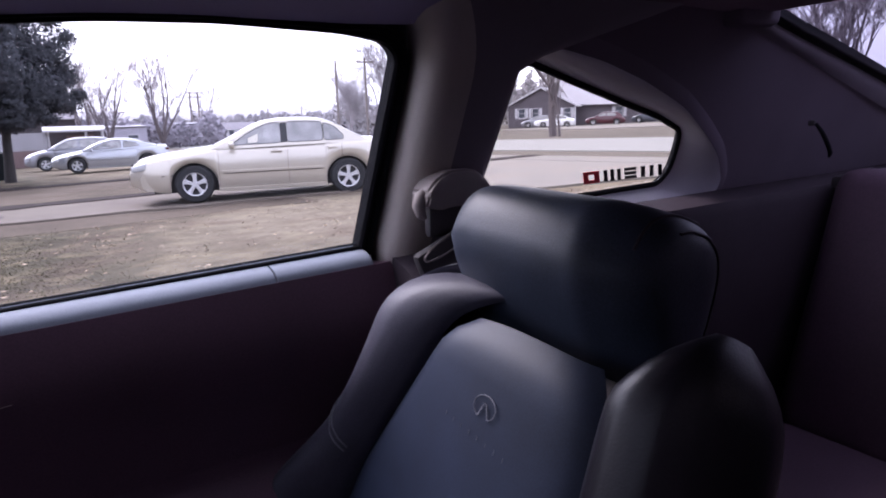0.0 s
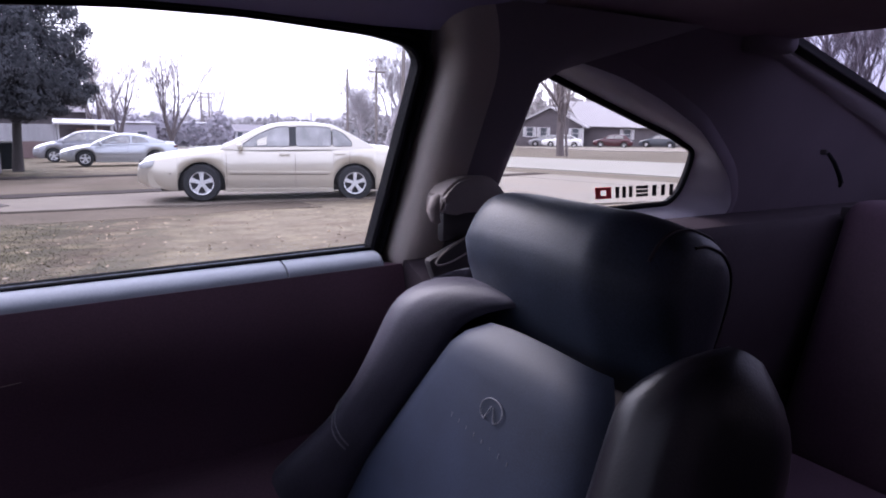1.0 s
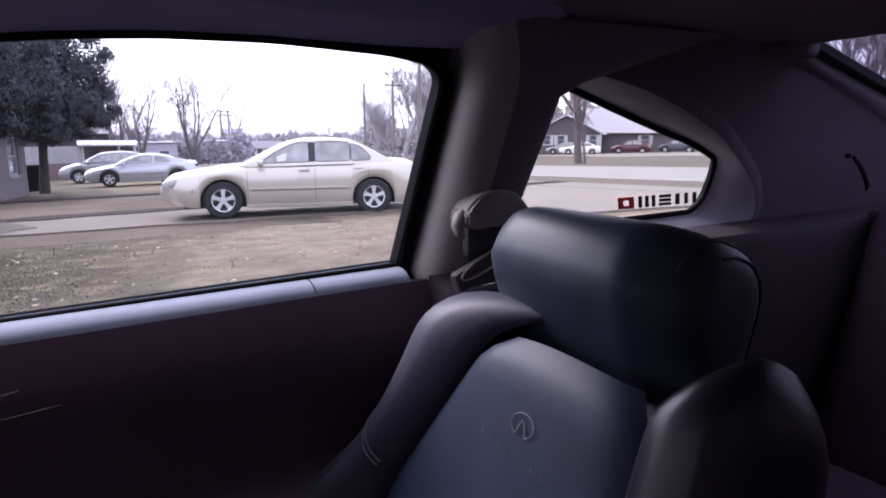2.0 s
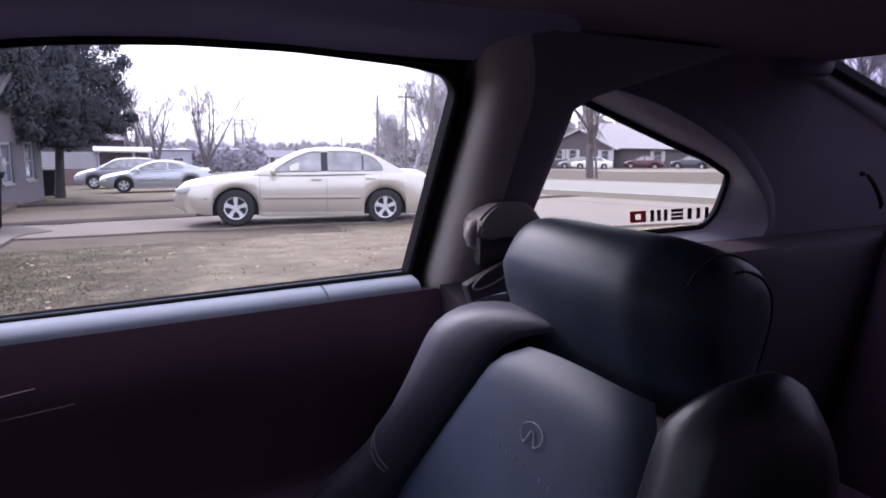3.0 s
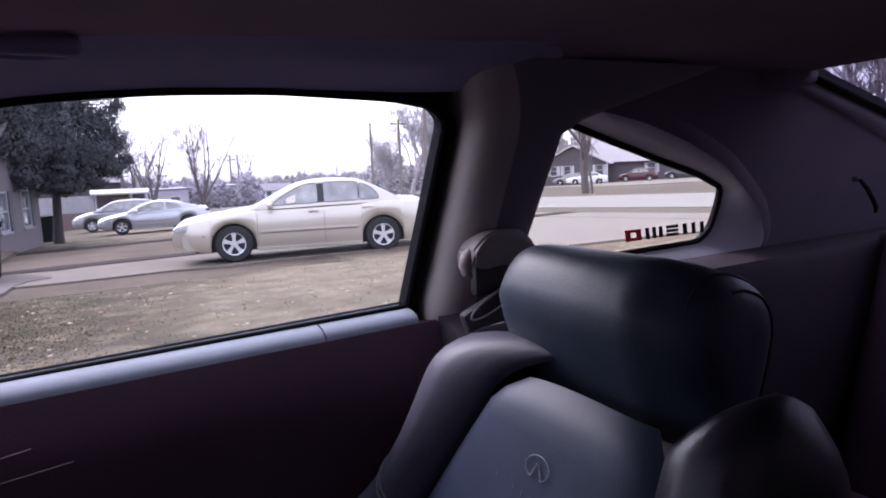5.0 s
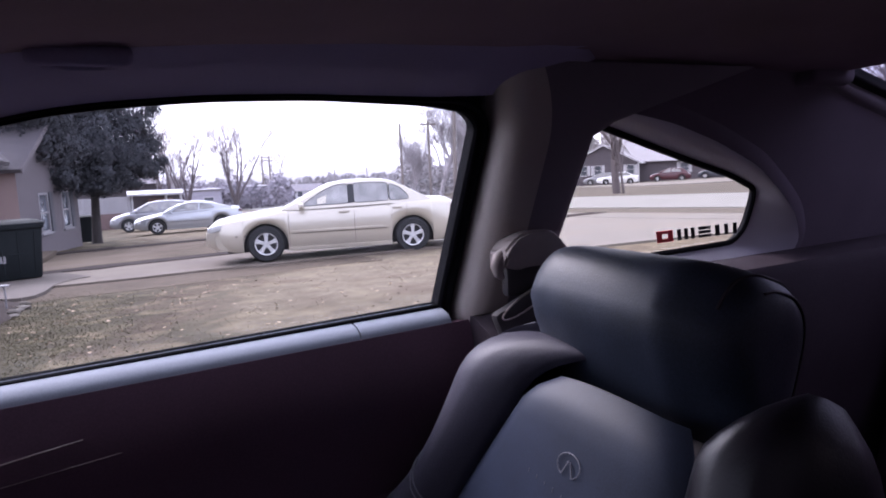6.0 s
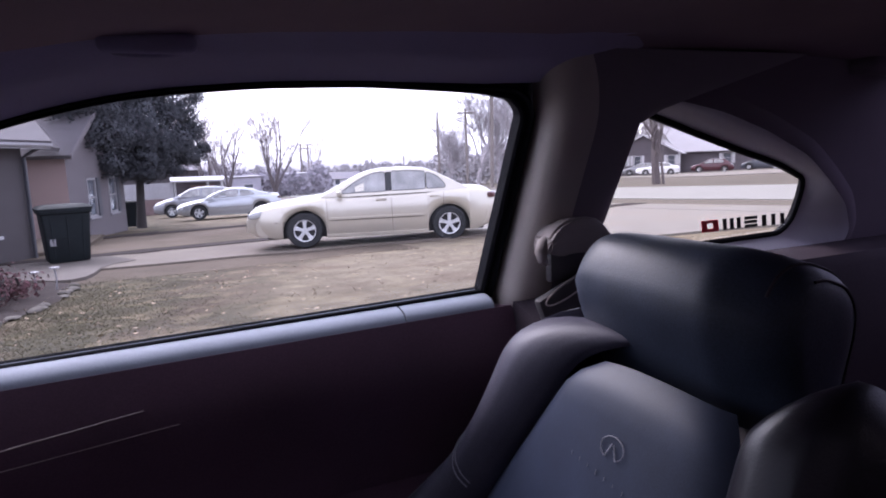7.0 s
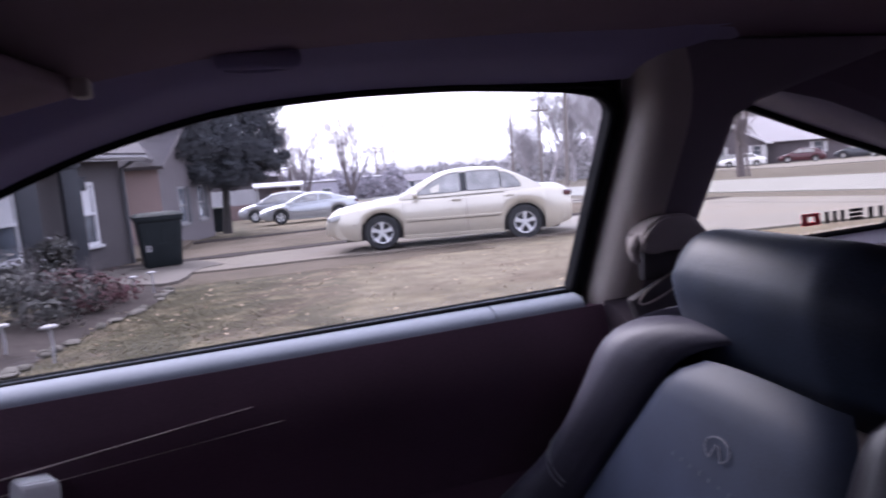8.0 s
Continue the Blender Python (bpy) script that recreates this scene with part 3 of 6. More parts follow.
def puff(ca, cf, cs, ha, hf, hs, na=2.6, nf=2.4, ns=2.8, nu=26, nv=36):
    def fn(u, w):
        th, ph = (u - 0.5) * math.pi, w * math.tau
        c = lambda t, e: math.copysign(abs(math.cos(t)) ** (2 / e), math.cos(t))
        d = lambda t, e: math.copysign(abs(math.sin(t)) ** (2 / e), math.sin(t))
        return Vector((ca + ha * d(th, na), cf + hf * c(th, na) * c(ph, nf), cs + hs * c(th, na) * d(ph, ns)))
    return surface(fn, nu, nv, True)


yoke = puff(-0.01, -0.130, -0.005, 0.14, 0.05, 0.095, 3.0, 3.0, 2.4)
spart("backrest_yoke", yoke, LEATHER_SIDE, "black leather upper backrest")
spart("backrest_shell", puff(0, -0.115, -0.25, 0.225, 0.05, 0.32, 4, 3, 4), LEATHER_SIDE, "black backrest shell")
head = puff(0.008, -0.078, 0.148, 0.152, 0.084, 0.107, 7.0, 3.2, 3.6, 48, 64)
for v in head.verts:
    if v.co.z < 0.175 and v.co.y > -0.10:
        v.co.y -= 0.085 * ((0.175 - v.co.z) / 0.105) ** 1.2
    if v.co.x < -0.075 and v.co.y > -0.12:
        v.co.y -= 0.55 * (-0.075 - v.co.x) * min(1.0, (v.co.y + 0.12) / 0.08)
    v.co.y += 0.0012 * noise.noise((v.co.x * 22, v.co.y * 22, v.co.z * 30))
hr = spart("headrest", head, HEAD_LEATHER, "large rounded black leather headrest")
pw = lambda v, e: math.copysign(abs(v) ** (2 / e), v)
for tilt in (-34, -58):
    th = radians(tilt)
    pts = []
    for t in [radians(k) for k in range(20 if tilt == -34 else 60, 200, 6)]:
        a, f, q = 0.008 + 0.1528 * pw(math.sin(th), 7.0), -0.078 + 0.0846 * pw(math.cos(th), 7.0) * pw(math.cos(t), 3.2), 0.148 + 0.1076 * pw(math.cos(th), 7.0) * pw(math.sin(t), 3.6)
        if a < -0.075 and f > -0.12:
            f -= 0.55 * (-0.075 - a) * min(1.0, (f + 0.12) / 0.08)
        pts.append((a, f, q))
    spart("headrest_piping", tube(pts, 0.0018, 6), LEATHER_SIDE, "raised seam", True, hr)
for pa in (-0.06, 0.09):
    spart("headrest_post", tube([(pa, -0.085, 0.02), (pa, -0.085, 0.12)], 0.006, 8), CHROME)
cushion = box((0.50, 0.50, 0.16), (0.04, 0.305, 0.40), 0.06, 4, pose(0, 0, 0, 0, 10, 0))
part("seat_cushion", cushion, LEATHER, seat, "black leather seat cushion")
part("seat_base", box((0.44, 0.42, 0.10), (0.06, 0.305, 0.29), 0.02), LEATHER_SIDE, seat)
# worn emblem and a row of dots on the insert
em = spart("emblem", join(
    tube([(-0.013 + 0.0185 * math.cos(t), 0.0084, 0.004 + 0.0128 * math.sin(t)) for t in [radians(-62 + 304 * j / 36) for j in range(37)]], 0.0007, 5),
    tube([(-0.0045, 0.0082, -0.0073), (-0.0115, 0.0084, 0.0085)], 0.0008, 5), tube([(-0.0215, 0.0082, -0.0073), (-0.0145, 0.0084, 0.0085)], 0.0008, 5)), EMBLEM, "worn oval emblem printed on the insert")
for k in range(8):
    spart("emblem_bar", box((0.0011, 0.0005, 0.0056 - 0.0009 * (k % 3)), (0.049 - 0.0154 * k, 0.0076, -0.025 - 0.0014 * k), 0, 1), FADED, "", False)

# belt guide on the pillar and the belt loop on the seat's shoulder
GUIDE_PLASTIC = material("taupe_guide_plastic", (0.28, 0.235, 0.22), 0.55, vary=0.08, grain=500, patch=8, bump=0.1, dist=0.0005)
guide = thing("belt_guide", "taupe plastic seat belt guide arm on the pillar", "belt guide", (0.49, 0.62, 1.06))
arm = skin([[Vector((x, y + dy, z + dz)) for dy, dz in ((-0.024, hh), (0.020, hh), (0.024, 0.0), (0.020, -1.7 * hh), (-0.024, -1.7 * hh), (-0.030, 0.0))]
            for x, y, z, hh in ((0.430, 0.604, 1.052, 0.008), (0.438, 0.604, 1.058, 0.012), (0.455, 0.605, 1.064, 0.019), (0.478, 0.608, 1.069, 0.020), (0.520, 0.612, 1.067, 0.020), (0.543, 0.616, 1.056, 0.017), (0.56, 0.618, 1.042, 0.010))])
bmesh.ops.bevel(arm, geom=arm.edges, offset=0.004, segments=2, affect="EDGES")
part("guide_arm", arm, GUIDE_PLASTIC, guide)
part("guide_hook", tube([(0.444, 0.598, 1.062), (0.430, 0.596, 1.052), (0.424, 0.594, 1.040), (0.426, 0.592, 1.029), (0.433, 0.592, 1.022)], [0.008, 0.011, 0.010, 0.008, 0.004], 10), GUIDE_PLASTIC, guide)
# Dark box put in for the darkness of the gap under the arm.
part("gap_dark_box", box((0.09, 0.02, 0.05), (0.495, 0.617, 1.012), 0.008), TRIM_DARK, guide)
loop = thing("belt_loop", "black belt loop with a pale taupe ring", "belt loop", (0.47, 0.585, 0.985))
pts = []
for k in range(24):
    t = math.tau * k / 24
    pts.append((0.472 + 0.044 * math.cos(t), 0.588 + 0.005 * math.sin(t), 0.982 + 0.010 * math.sin(t) + 0.020 * math.cos(t)))
part("loop_ring", tube(pts + pts[:1], 0.0017, 6), GUIDE_PLASTIC, loop)
part("loop_body", box((0.12, 0.02, 0.075), (0.485, 0.60, 0.955), 0.008, 2, pose(0, 0, 0, 0, -22, 0)), TRIM_DARK, loop)

for ob in (guide, loop):
    ob.location += Vector((-0.0167, -0.025, 0.0038))

# rear bench and shelf
BENCH = material("black_bench_leather", (0.080, 0.048, 0.068), 0.6, vary=0.2, grain=200, patch=6, bump=0.2, dist=0.001, spec=0.3)
bench = thing("rear_bench", "black leather rear bench seat", "seat", (1.15, 0, 0.24))
part("bench_backrest", moved(box((0.14, 1.05, 0.62), (0, 0, 0), 0.05, 3), pose(1.42, 0, 0.72, 0, 18, 0)), BENCH, bench)
part("bench_cushion", box((0.50, 1.05, 0.20), (1.10, 0, 0.38), 0.05, 3), BENCH, bench)
part("rear_shelf", box((0.62, 1.10, 0.03), (1.80, 0, 0.985), 0.01), TRIM_DARK, coupe, "dark parcel shelf")

# ---- outdoors ----
def ground_z(x, y):
    q = max(0.0, y - 0.6)
    q = q if q < 130 else 130 + 20 * (1 - math.exp(-(q - 130) / 20))
    return -0.04 * q + 0.012 * max(-30.0, min(x, 22.0)) * min(1, q / 3)


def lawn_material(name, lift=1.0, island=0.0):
    """Winter lawn: sandy straw towards the road, darkened to olive brown towards the house, with bare earth and tufts
    in patches.
    """
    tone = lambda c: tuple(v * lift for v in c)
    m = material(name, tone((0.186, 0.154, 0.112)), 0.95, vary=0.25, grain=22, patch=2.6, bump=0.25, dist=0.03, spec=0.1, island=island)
    n, l = m.node_tree.nodes, m.node_tree.links
    b = n["Principled BSDF"]
    out = b.inputs["Base Color"].links[0].from_socket
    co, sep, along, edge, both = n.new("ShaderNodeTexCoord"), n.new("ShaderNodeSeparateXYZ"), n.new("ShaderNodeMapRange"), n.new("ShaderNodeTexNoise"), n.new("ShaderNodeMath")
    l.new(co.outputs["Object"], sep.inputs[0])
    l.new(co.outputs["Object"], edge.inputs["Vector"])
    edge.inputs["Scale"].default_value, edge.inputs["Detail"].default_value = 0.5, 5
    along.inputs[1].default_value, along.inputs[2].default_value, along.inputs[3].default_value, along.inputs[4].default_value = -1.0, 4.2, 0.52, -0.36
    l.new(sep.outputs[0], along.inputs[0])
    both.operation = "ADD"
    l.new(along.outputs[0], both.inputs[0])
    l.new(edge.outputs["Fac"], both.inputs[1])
    # Brightness falling off along x is put into the colour as a dark tone.
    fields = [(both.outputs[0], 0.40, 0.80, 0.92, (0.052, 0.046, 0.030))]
    for scale, lo, hi, amount, colour in ((1.1, 0.48, 0.70, 0.75, (0.095, 0.068, 0.052)), (2.3, 0.50, 0.74, 0.6, (0.250, 0.205, 0.135)), (5.0, 0.58, 0.70, 0.45, (0.070, 0.054, 0.038))):
        spot = n.new("ShaderNodeTexNoise")
        spot.inputs["Scale"].default_value, spot.inputs["Detail"].default_value, spot.inputs["Distortion"].default_value = scale, 6, 0.4
        l.new(co.outputs["Object"], spot.inputs["Vector"])
        fields.append((spot.outputs["Fac"], lo, hi, amount, colour))
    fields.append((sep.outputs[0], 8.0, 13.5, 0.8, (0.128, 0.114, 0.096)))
    for field, lo, hi, amount, colour in fields:
        rng_, mx = n.new("ShaderNodeMapRange"), n.new("ShaderNodeMix")
        rng_.inputs[1].default_value, rng_.inputs[2].default_value, rng_.inputs[4].default_value = lo, hi, amount
        mx.data_type = "RGBA"
        mx.inputs[7].default_value = (*tone(colour), 1)
        l.new(field, rng_.inputs[0])
        l.new(rng_.outputs[0], mx.inputs[0])
        l.new(out, mx.inputs[6])
        out = mx.outputs[2]
    l.new(out, b.inputs["Base Color"])
    return m


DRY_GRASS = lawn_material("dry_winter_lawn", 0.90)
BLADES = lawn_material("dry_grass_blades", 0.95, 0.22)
CONCRETE = material("weathered_concrete", (0.20, 0.183, 0.163), 0.9, vary=0.12, grain=30, patch=1.2, bump=0.3, dist=0.006, dirt=(0.22, 0.19, 0.16), dirt_amount=0.6, spec=0.2)
DRIVE = material("stained_drive_concrete", (0.150, 0.126, 0.104), 0.9, vary=0.22, grain=24, patch=0.9, bump=0.3, dist=0.006, dirt=(0.13, 0.105, 0.09), dirt_amount=0.7, spec=0.2)
# Walkway concrete: shade from the house is put into this darker colour.
SHADED_CONCRETE = material("house_shaded_concrete", (0.112, 0.096, 0.086), 0.9, vary=0.2, grain=24, patch=1.1, bump=0.3, dist=0.006, dirt=(0.08, 0.068, 0.058), dirt_amount=0.6, spec=0.2)
DIRT = material("pinkish_dirt", (0.098, 0.078, 0.058), 0.95, vary=0.25, grain=18, patch=0.9, bump=0.4, dist=0.02, dirt=(0.15, 0.12, 0.095), dirt_amount=0.6, spec=0.1)
WORN = material("worn_lawn", (0.098, 0.078, 0.060), 0.95, vary=0.3, grain=14, patch=1.0, bump=0.5, dist=0.02, dirt=(0.105, 0.085, 0.066), dirt_amount=0.6, spec=0.1)
ASPHALT = material("pale_worn_asphalt", (0.235, 0.23, 0.212), 0.9, vary=0.08, grain=30, patch=0.6, bump=0.2, dist=0.004, spec=0.2)
EARTH_EDGE = material("dark_soil_edge", (0.038, 0.030, 0.028), 0.95, vary=0.3, grain=15, patch=2, bump=0.5, dist=0.02, spec=0.1)
SIDING = material("grey_painted_brick", (0.056, 0.048, 0.052), 0.85, vary=0.12, grain=25, patch=1.2, bump=0.3, dist=0.006, stretch=(1, 1, 3))
PINK_WALL = material("pinkish_porch_wall", (0.23, 0.165, 0.155), 0.85, vary=0.08, grain=20, patch=1, bump=0.2, dist=0.005)
ROOFING = material("grey_asphalt_shingle", (0.19, 0.175, 0.19), 0.95, vary=0.2, grain=30, patch=2, bump=0.5, dist=0.01, stretch=(1, 1, 4))
HOME_ROOF = material("dark_grey_shingle", (0.075, 0.066, 0.073), 0.95, vary=0.2, grain=30, patch=2, bump=0.5, dist=0.01, stretch=(1, 1, 4))
DULL_WHITE = material("dull_white_boards", (0.36, 0.35, 0.36), 0.7, vary=0.1, grain=20, patch=2, bump=0.1)
TRIM_GREY = material("greyed_house_trim", (0.22, 0.21, 0.22), 0.7, vary=0.1, grain=20, patch=2, bump=0.1)
PALE_ROOF = material("pale_grey_shingle", (0.30, 0.29, 0.31), 0.95, vary=0.12, grain=20, patch=2, bump=0.3, dist=0.01)
GABLE_WALL = material("pale_grey_gable_boards", (0.120, 0.104, 0.112), 0.85, vary=0.12, grain=25, patch=1.2, bump=0.3, dist=0.006, stretch=(1, 1, 3))
WHITE_PAINT = material("white_house_paint", (0.52, 0.51, 0.53), 0.6, vary=0.06, grain=20, patch=2, bump=0.1)
HOUSE_GLASS = material("dark_window_pane", (0.09, 0.10, 0.12), 0.08, vary=0.3, grain=3, patch=1, bump=0, spec=0.8)
SHUTTER = material("dark_shutter_paint", (0.05, 0.05, 0.06), 0.6, grain=30, patch=3)
BRICK = material("dark_red_brick", (0.115, 0.10, 0.112), 0.9, vary=0.25, grain=14, patch=2, bump=0.3, dist=0.01, stretch=(1, 1, 3))
GREYED_BOARD = material("greyed_white_boards", (0.27, 0.26, 0.27), 0.8, vary=0.15, grain=12, patch=1.5, bump=0.2, stretch=(4, 4, 0.3))
BASE_BRICK = material("dull_reddish_brick", (0.135, 0.092, 0.088), 0.9, vary=0.25, grain=8, patch=1.5, bump=0.3, dist=0.01, stretch=(1, 1, 3))
POST_DARK = material("near_black_post_paint", (0.022, 0.023, 0.030), 0.7, vary=0.2, grain=30, patch=3)
BIN_PLASTIC = material("dark_green_bin_plastic", (0.009, 0.012, 0.014), 0.7, vary=0.2, grain=40, patch=3, bump=0.1, spec=0.2)
BARK = material("grey_brown_bark", (0.13, 0.11, 0.115), 0.95, vary=0.3, grain=20, patch=2, bump=0.6, dist=0.02, stretch=(1, 1, 0.25))
DARK_BARK = material("near_black_bark", (0.035, 0.030, 0.030), 0.95, vary=0.3, grain=20, patch=2, bump=0.6, dist=0.02, stretch=(1, 1, 0.25))
TWIGS = material("pale_winter_twigs", (0.26, 0.23, 0.24), 0.95, vary=0.25, grain=6, patch=1, bump=0)
HAZY_BARK = material("haze_paled_bark", (0.33, 0.30, 0.31), 0.95, vary=0.3, grain=20, patch=2, bump=0.4, dist=0.02)
HAZY_TWIGS = material("haze_paled_twigs", (0.33, 0.305, 0.315), 0.95, vary=0.25, grain=6, patch=1, bump=0)
NEEDLES = material("dark_evergreen_leaves", (0.066, 0.068, 0.076), 0.95, vary=0.3, grain=6, patch=1.2, bump=0, island=0.2, spec=0.05)
DEAD_LEAF = material("dull_red_shrub_leaves", (0.070, 0.028, 0.032), 0.85, vary=0.3, grain=8, patch=2, bump=0, island=0.4)
DARK_LEAF = material("dark_olive_shrub_leaves", (0.034, 0.031, 0.029), 0.7, vary=0.3, grain=8, patch=2, bump=0, island=0.5)
PALE_LEAF = material("highlight_pale_leaves", (0.36, 0.36, 0.37), 0.5, vary=0.3, grain=8, patch=2, bump=0, island=0.4)
POLE_WOOD = material("weathered_pole_wood", (0.20, 0.17, 0.155), 0.95, vary=0.25, grain=20, patch=1.5, bump=0.4, dist=0.01, stretch=(1, 1, 0.15))
# Ridge kept pale: distance haze is put into the colour.
HAZE_HILL = material("haze_pale_ridge", (0.36, 0.345, 0.36), 1.0, vary=0.2, grain=0.3, patch=0.06, bump=0)
CHAMPAGNE = material("champagne_car_paint", (0.50, 0.458, 0.385), 0.28, 0.4, vary=0.03, grain=80, patch=2, bump=0, coat=0.6)
SILVER = material("silver_car_paint", (0.40, 0.41, 0.43), 0.28, 0.55, vary=0.03, bump=0, coat=0.6)
GREY_CAR = material("grey_car_paint", (0.25, 0.25, 0.27), 0.28, 0.4, vary=0.03, bump=0, coat=0.6)
WHITE_CAR = material("white_car_paint", (0.80, 0.80, 0.80), 0.3, vary=0.03, bump=0, coat=0.6)
MAROON = material("maroon_car_paint", (0.065, 0.012, 0.020), 0.25, 0.2, vary=0.05, bump=0, coat=0.7)
DARK_CAR = material("dark_blue_car_paint", (0.03, 0.035, 0.05), 0.3, vary=0.05, bump=0, coat=0.6)
SLATE = material("slate_grey_car_paint", (0.10, 0.10, 0.115), 0.35, 0.2, vary=0.05, bump=0, coat=0.4)
CAR_GLASS = material("car_window_glass", (0.27, 0.265, 0.26), 0.08, vary=0.4, grain=3, patch=1.5, bump=0, spec=0.6)
TYRE = material("tyre_rubber", (0.02, 0.02, 0.022), 0.85, vary=0.2, grain=60, patch=5, bump=0.2)
ALLOY = material("alloy_wheel", (0.62, 0.62, 0.63), 0.35, 0.3, vary=0.05, bump=0)
WHEEL_GREY = material("wheel_dish_grey", (0.05, 0.05, 0.055), 0.5, 0.3, vary=0.1, bump=0)
LAMP_CLEAR = material("headlight_lens", (0.40, 0.40, 0.40), 0.10, vary=0.1, bump=0, coat=0.8)
LAMP_RED = material("tail_light_lens", (0.075, 0.022, 0.026), 0.15, vary=0.1, bump=0, coat=0.8)
BLACK_TRIM = material("black_car_trim", (0.02, 0.02, 0.022), 0.6, vary=0.2, bump=0)


def polar(az, r):
    return -0.1 + r * math.sin(radians(az)), -0.25 + r * math.cos(radians(az))


def sheet(xs, ys, lift=0.0):
    bm = bmesh.new()
    g = [[bm.verts.new((x, y, ground_z(x, y) + lift + 0.008 * noise.noise((x * 0.35, y * 0.35, 0)) * (1 if abs(x) < 60 else 0))) for y in ys] for x in xs]
    for a, b in zip(g, g[1:]):
        for j in range(len(ys) - 1):
            bm.faces.new((a[j], a[j + 1], b[j + 1], b[j]))
    return bm


xs = [-1500, -600, -250, -120, -60, -30, -20] + [-14 + 0.5 * k for k in range(90)] + [32, 36, 42, 50, 60, 75, 100, 160, 300, 700, 1500]
ys = [-1500, -500, -150, -60, -25, -10, -5, -3, -1.5] + [0.5 * k for k in range(70)] + [36, 38, 41, 45, 50, 56, 64, 75, 90, 110, 130, 150, 200, 350, 800, 2500]
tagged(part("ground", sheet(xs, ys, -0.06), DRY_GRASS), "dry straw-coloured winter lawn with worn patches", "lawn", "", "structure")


def paving(name, outline, mat, label, category, lift=0.02, cells=1.0):
    """A paved strip that follows the ground, from its four corners (near left, near right, far right, far left)."""
    a, b, c, d = [Vector(p) for p in outline]
    nu = max(2, int((b - a).length / cells))
    nv = max(2, int((d - a).length / cells))
    def fn(u, w):
        e = 0.22 * noise.noise((u * nu * 0.9, w * 3, 5)) * (1 if w in (0.0, 1.0) else 0)
        p = (a * (1 - u) + b * u) * (1 - w) + (d * (1 - u) + c * u) * w
        y = p.y + e
        return Vector((p.x, y, ground_z(p.x, y) + lift - 0.065))
    bm = surface(fn, nu, nv)
    bm.normal_update()
    low = bmesh.ops.extrude_face_region(bm, geom=bm.faces[:])
    for v in [g for g in low["geom"] if isinstance(g, bmesh.types.BMVert)]:
        v.co.z -= 0.06
    bmesh.ops.recalc_face_normals(bm, faces=bm.faces)
    return tagged(part(name, bm, mat, None), label, category, "", "structure")


paving("driveway", [(-3.4, 12.9), (6.4, 10.9), (6.4, 14.8), (-3.4, 15.25)], DRIVE, "weathered pale concrete driveway under the sedan", "driveway", 0.045)
paving("driveway_apron", [(6.4, 8.2), (13.0, 6.6), (13.0, 14.9), (6.4, 14.8)], CONCRETE, "pale concrete driveway apron widening to the road", "driveway", 0.045)
paving("dirt_strip", [(-3.2, 15.6), (13.0, 15.2), (13.0, 21.5), (-3.2, 22.2)], DIRT, "pinkish bare dirt strip beside the driveway", "dirt track", 0.035)
paving("worn_patch", [(-2.6, 10.6), (4.2, 10.4), (4.2, 11.4), (-2.6, 12.8)], WORN, "bare worn strip of lawn beside the driveway", "bare ground", 0.010)
paving("soil_edge", [(-3.2, 14.95), (13.0, 14.5), (13.0, 15.2), (-3.2, 15.8)], EARTH_EDGE, "dark soil edge between driveway and dirt", "soil", 0.062, 0.5)
paving("soil_edge", [(-3.2, 21.9), (13.0, 21.2), (13.0, 22.0), (-3.2, 22.8)], EARTH_EDGE, "dark soil edge behind the dirt strip", "soil", 0.052, 0.5)
paving("pavement", [(11.6, -40), (12.9, -40), (12.9, 120), (11.6, 120)], CONCRETE, "pale concrete pavement along the road", "pavement", 0.05, 2.0)
paving("road", [(15.0, -60), (22.0, -60), (22.0, 125), (15.0, 125)], ASPHALT, "pale worn asphalt road", "road", 0.035, 2.0)
paving("far_driveway", [(39.7, 38.4), (43.5, 30.7), (63.0, 47.0), (50.0, 66.0)], CONCRETE, "pale concrete parking apron of the brick house", "driveway", 0.05, 2.0)
paving("own_driveway", [(-6.0, -2.2), (13.0, -2.2), (13.0, 1.3), (-6.0, 1.3)], CONCRETE, "pale concrete driveway under the coupe", "driveway", 0.045)

walk_line = [(-3.3, 13.7), (-2.55, 12.65), (-1.95, 11.72), (-1.42, 11.08), (-1.18, 10.96), (-1.0, 11.12), (-0.90, 11.6), (-0.84, 12.4), (-0.66, 12.95), (-0.30, 13.25), (-0.9, 15.1), (-3.3, 15.7)]
path = wall_with_holes(walk_line, [], lambda p: Vector((p[0], p[1], ground_z(p[0], p[1]) - 0.006)))
path.normal_update()
low = bmesh.ops.extrude_face_region(path, geom=path.faces[:])
for v in [g for g in low["geom"] if isinstance(g, bmesh.types.BMVert)]:
    v.co.z -= 0.08
tagged(part("walkway", path, SHADED_CONCRETE, None, "", False), "concrete walkway curving round to the porch, house shade in its colour", "walkway", "", "structure")

# grass blades and fallen leaves near the window
rng = np.random.default_rng(4)
verts, faces = [], []
